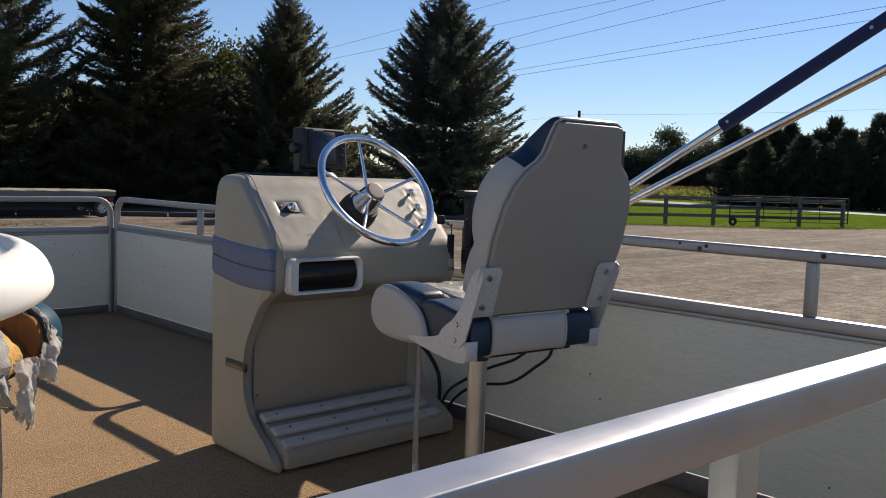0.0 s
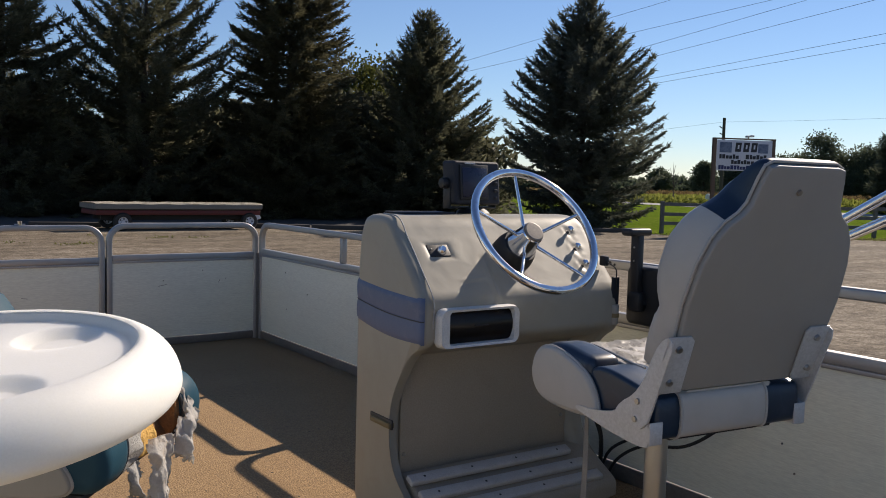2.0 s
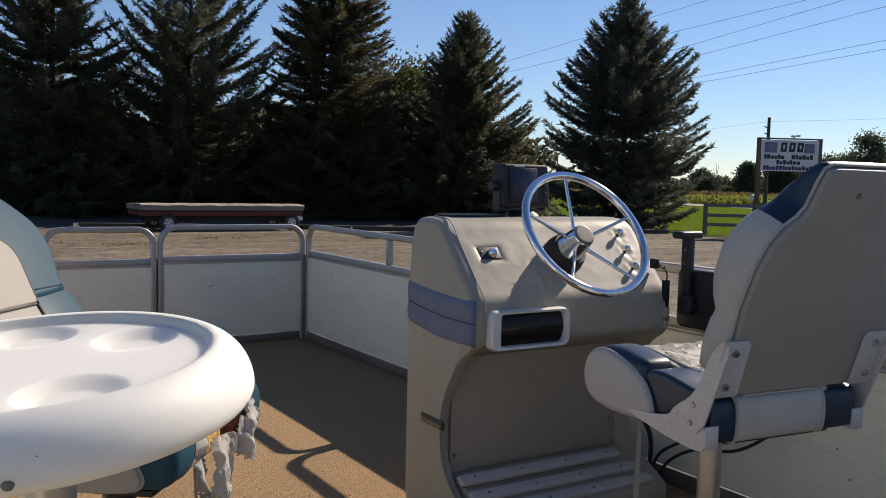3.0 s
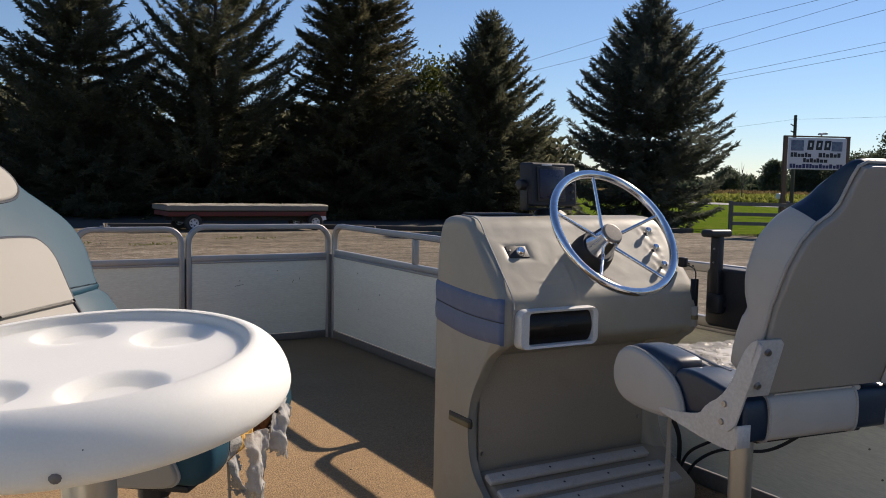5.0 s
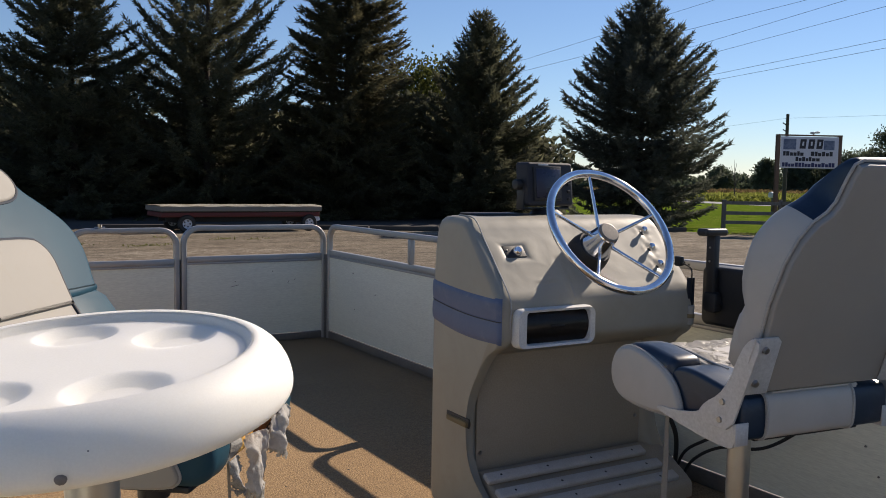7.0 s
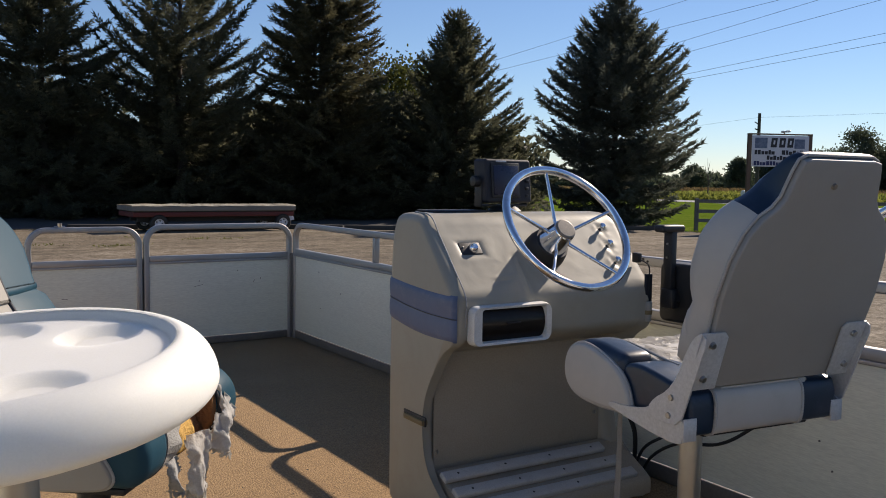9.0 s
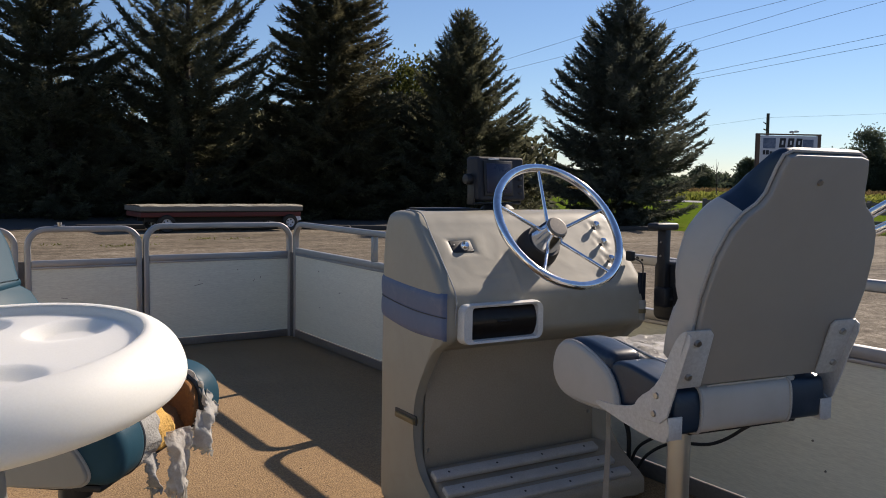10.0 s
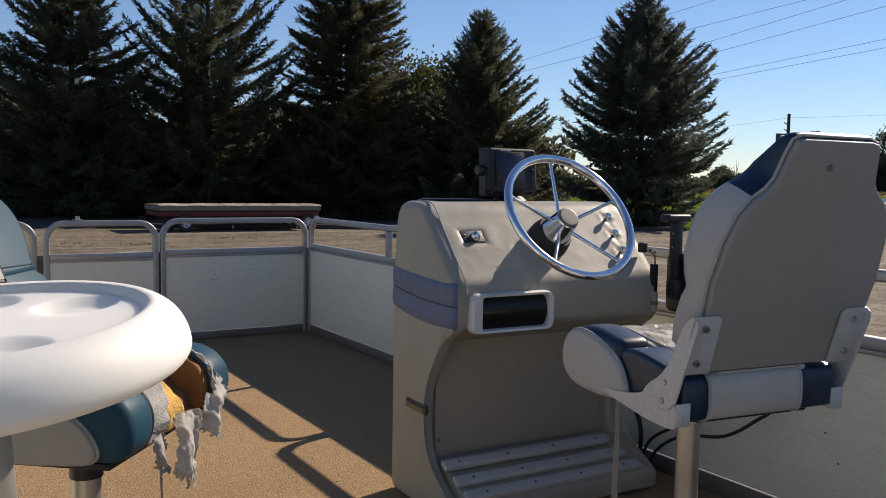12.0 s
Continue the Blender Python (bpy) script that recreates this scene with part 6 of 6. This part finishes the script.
def leafy(name, at, H, R, seed, label, mat=LEAF, clumps=60, leaves=60, size=0.16, trunk_h=0.35, group="", squash=0.8):
    """A broadleaf tree: trunk, limbs, and a crown of leaf clumps with gaps."""
    rng = np.random.default_rng(seed)
    t = thing(name, pose(at[0], at[1], GROUND), label, "tree", group)
    bm = trunk_mesh(H * 0.75, 0.02 * H, seed)
    O, D = [], []
    for k in range(clumps):
        f = rng.uniform(0, 1)
        az = rng.uniform(0, 2 * math.pi)
        zc = H * (trunk_h + (0.96 - trunk_h) * f)
        rr = R * math.sqrt(max(0.02, 1 - (2 * f - 0.85) ** 2 * 0.85)) * rng.uniform(0.35, 1.0)
        c = np.array([rr * math.cos(az), rr * math.sin(az), zc])
        if k < 14:
            sweep([(0, 0, H * trunk_h * 0.8 + 0.2 * k * H / 40), tuple(c * np.array([0.5, 0.5, 0.93])), tuple(c)], lambda u: circle(0.012 * H * (1.05 - u) * 0.5, 6), bm=bm)
        q = rng.normal(size=(leaves, 3)) * np.array([1, 1, squash]) * (R * 0.17)
        O.append(c + q)
        D.append(q + rng.normal(size=(leaves, 3)) * 0.2 * R)
    part("trunk", bm, BARK, t)
    O, D = np.concatenate(O), np.concatenate(D)
    v, f = spray_mesh(O, D, rng.uniform(size * 0.8, size * 1.6, len(O)), rng.uniform(size * 0.25, size * 0.5, len(O)), rng)
    soup("crown", v, f, mat, t)
    return t


leafy("broadleaf_tree", at_az(30.6, 51), 8.5, 4.3, 31, "rounded yellow-green broadleaf tree between the spruces", clumps=170, leaves=110, size=0.17, trunk_h=0.2)
leafy("broadleaf_tree", at_az(2.8, 54), 7.1, 3.6, 32, "rounded green broadleaf tree behind the spruces", clumps=80, leaves=90, size=0.17, trunk_h=0.2)
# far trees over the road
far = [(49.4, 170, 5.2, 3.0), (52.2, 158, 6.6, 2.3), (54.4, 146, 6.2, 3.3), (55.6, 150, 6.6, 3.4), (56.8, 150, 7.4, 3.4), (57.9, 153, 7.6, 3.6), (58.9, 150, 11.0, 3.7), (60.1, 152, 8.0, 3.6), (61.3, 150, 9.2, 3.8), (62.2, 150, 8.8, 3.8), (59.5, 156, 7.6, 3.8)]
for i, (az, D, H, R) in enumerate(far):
    leafy("broadleaf_tree", at_az(az, D), H, R, 40 + i, "distant green broadleaf tree beyond the road", LEAF_HAZED, 80, 70, 0.30, 0.12, "far trees")
for i in range(13):
    az = 62.9 + i * 0.83
    D = 92 + 4 * math.sin(i * 2.2)
    r = 2.0 + 0.4 * math.sin(i * 2.7)
    spruce(at_az(az, D), 7.2 + 1.1 * math.sin(i * 1.9 + 1) + 0.08 * i, (r, r * 1.1, r * 1.05, r * 0.9, r * 0.6, 0.1), 60 + i, "distant dark cedar in a dense row beyond the road", CEDAR_HAZED, whorls=20, per=7, pitch=(5, 50), step=0.36, spray=(0.4, 0.8), width=(0.03, 0.07), group="cedars beyond the road")

# dead tree
dead = thing("dead_tree", pose(*at_az(50.35, 118), GROUND), "bare grey dead tree in the field", "tree")
bm = sweep(spline([(0, 0, 0), (0.1, 0, 2.2), (-0.2, 0, 5.4)], 5), lambda u: circle(0.12 * (1.08 - u), 6))
for a, b in (((0.05, 0, 1.6), (0.9, 0, 4.1)), ((0.0, 0, 2.6), (-0.6, 0.1, 4.6)), ((0.4, 0, 2.6), (1.3, 0, 3.4)), ((-0.1, 0, 3.4), (0.3, 0, 5.0))):
    rod(a, b, 0.05, 0.015, 6, bm)
part("trunk", bm, POLE_WOOD, dead)


# undergrowth that closes the row of trees, hedgerow on the horizon, corn, weeds
def strip_of_leaves(name, line, count, depth, height, size, mat, label, category, seed, low=0.0):
    rng = np.random.default_rng(seed)
    line = np.array(line, float)
    seg = np.linalg.norm(np.diff(line, axis=0), axis=1)
    cum = np.concatenate([[0], np.cumsum(seg)])
    s = rng.uniform(0, cum[-1], count)
    i = np.clip(np.searchsorted(cum, s) - 1, 0, len(seg) - 1)
    f = (s - cum[i]) / seg[i]
    p = line[i] * (1 - f)[:, None] + line[i + 1] * f[:, None]
    p = p + rng.normal(scale=depth / 2, size=(count, 2))
    wave = 0.75 + 0.25 * np.sin(s * 0.55 + seed) * np.sin(s * 0.23 + 1.0) + 0.12 * np.sin(s * 1.7)
    z = GROUND + low + (height - low) * wave * rng.uniform(0, 1, count) ** 0.8
    o = np.stack([p[:, 0], p[:, 1], z], 1)
    d = rng.normal(size=(count, 3)) + np.array([0, 0, 0.5])
    v, fc = spray_mesh(o, d, rng.uniform(size * 0.7, size * 1.5, count), rng.uniform(size * 0.2, size * 0.45, count), rng)
    return tagged(soup(name, v, fc, mat), label, category, kind="stuff")


strip_of_leaves("undergrowth", [at_az(-6, 49), at_az(8, 48), at_az(20, 48), at_az(30, 48), at_az(37.5, 47.5)], 50000, 2.6, 6.4, 0.46, SPRUCE, "dark dense undergrowth behind the row of spruces", "shrubs", 80)
strip_of_leaves("hedgerow", [at_az(40, 240), at_az(52, 230), at_az(64, 220), at_az(80, 200)], 16000, 6, 4.6, 1.3, LEAF_HAZED, "hedgerow on the horizon, haze put into its leaf colour", "hedge", 81)
strip_of_leaves("corn_plants", [at_az(44, 132), at_az(52, 122), at_az(58, 118), at_az(63.5, 112)], 26000, 7, 0.85, 0.5, CORN_LEAF, "ripening yellow-green corn beyond the road", "corn", 82)
strip_of_leaves("corn_tassels", [at_az(44, 150), at_az(52, 140), at_az(58, 134), at_az(63.5, 128)], 18000, 9, 1.3, 0.45, CORN_TOP, "dry brown corn tassels beyond the road", "corn", 83, 0.7)
strip_of_leaves("lot_weeds", [(28.0, 23.4), (33.3, 20.0), (37.0, 16.8), (42.3, 15.3)], 2500, 0.5, 0.05, 0.06, GRASS_BLADE, "dry weeds along the edge of the gravel", "weeds", 84)
for k, (wx, wy, count) in enumerate(((6.05, 24.3, 50), (6.6, 24.6, 30), (4.6, 25.2, 24), (8.9, 26.3, 54), (9.8, 26.0, 34), (7.4, 27.6, 24))):
    strip_of_leaves("lot_weeds", [(wx - 0.35, wy), (wx + 0.35, wy + 0.05)], count, 0.26, 0.035, 0.05, GRASS_BLADE, "small patch of green weeds in the gravel", "weeds", 85 + k)

# ---- utility pole and power lines ----
upole = thing("utility_pole", pose(*at_az(53.28, 62), GROUND), "dark wooden utility pole beyond the sign", "utility pole")
part("pole", rod((0, 0, 0), (0, 0, 6.75), 0.14, 0.10, 12), POLE_WOOD, upole)
part("insulator_bracket", rod((-0.05, 0, 6.0), (-0.45, 0, 6.15), 0.04, n=6, bm=rod((-0.05, 0, 5.6), (-0.4, 0, 5.7), 0.04, n=6)), POLE_WOOD, upole)


def place(az, el, D):
    x, y = at_az(az, D)
    return Vector((x, y, 0.94 + D * math.tan(radians(el))))


def wire(a, b, r=0.012, sag=0.0):
    pts = []
    for i in range(25):
        t = -0.9 + 3.4 * i / 24
        p = a.lerp(b, t)
        p.z -= sag * 4 * t * (1 - t)
        pts.append(p)
    tagged(finish("power_line", sweep(pts, circle(r, 5)), WIRE), "thin dark overhead power line", "power line", "power lines")


wire(place(36.76, 7.98, 74), place(48.81, 11.51, 62), sag=0.0)
wire(place(37.29, 7.41, 74), place(54.20, 11.24, 58), sag=0.0)
wire(place(46.61, 8.48, 66), place(56.35, 11.10, 57))
wire(place(47.28, 7.95, 66), place(57.54, 10.39, 57))
wire(place(48.45, 6.93, 66), place(57.64, 8.59, 57))
wire(place(48.46, 6.58, 66), place(57.67, 8.11, 57))
tagged(finish("power_line", sweep([place(53.25, 4.28, 62).lerp(place(75, 4.9, 58), i / 10) - Vector((0, 0, 0.8 * 4 * (i / 10) * (1 - i / 10) * 0.2)) for i in range(11)], circle(0.006, 5)), WIRE), "thin dark overhead power line", "power line", "power lines")
tagged(finish("power_line", sweep([place(53.25, 4.28, 62).lerp(place(44, 3.0, 75), i / 10) for i in range(11)], circle(0.006, 5)), WIRE), "thin dark overhead power line", "power line", "power lines")
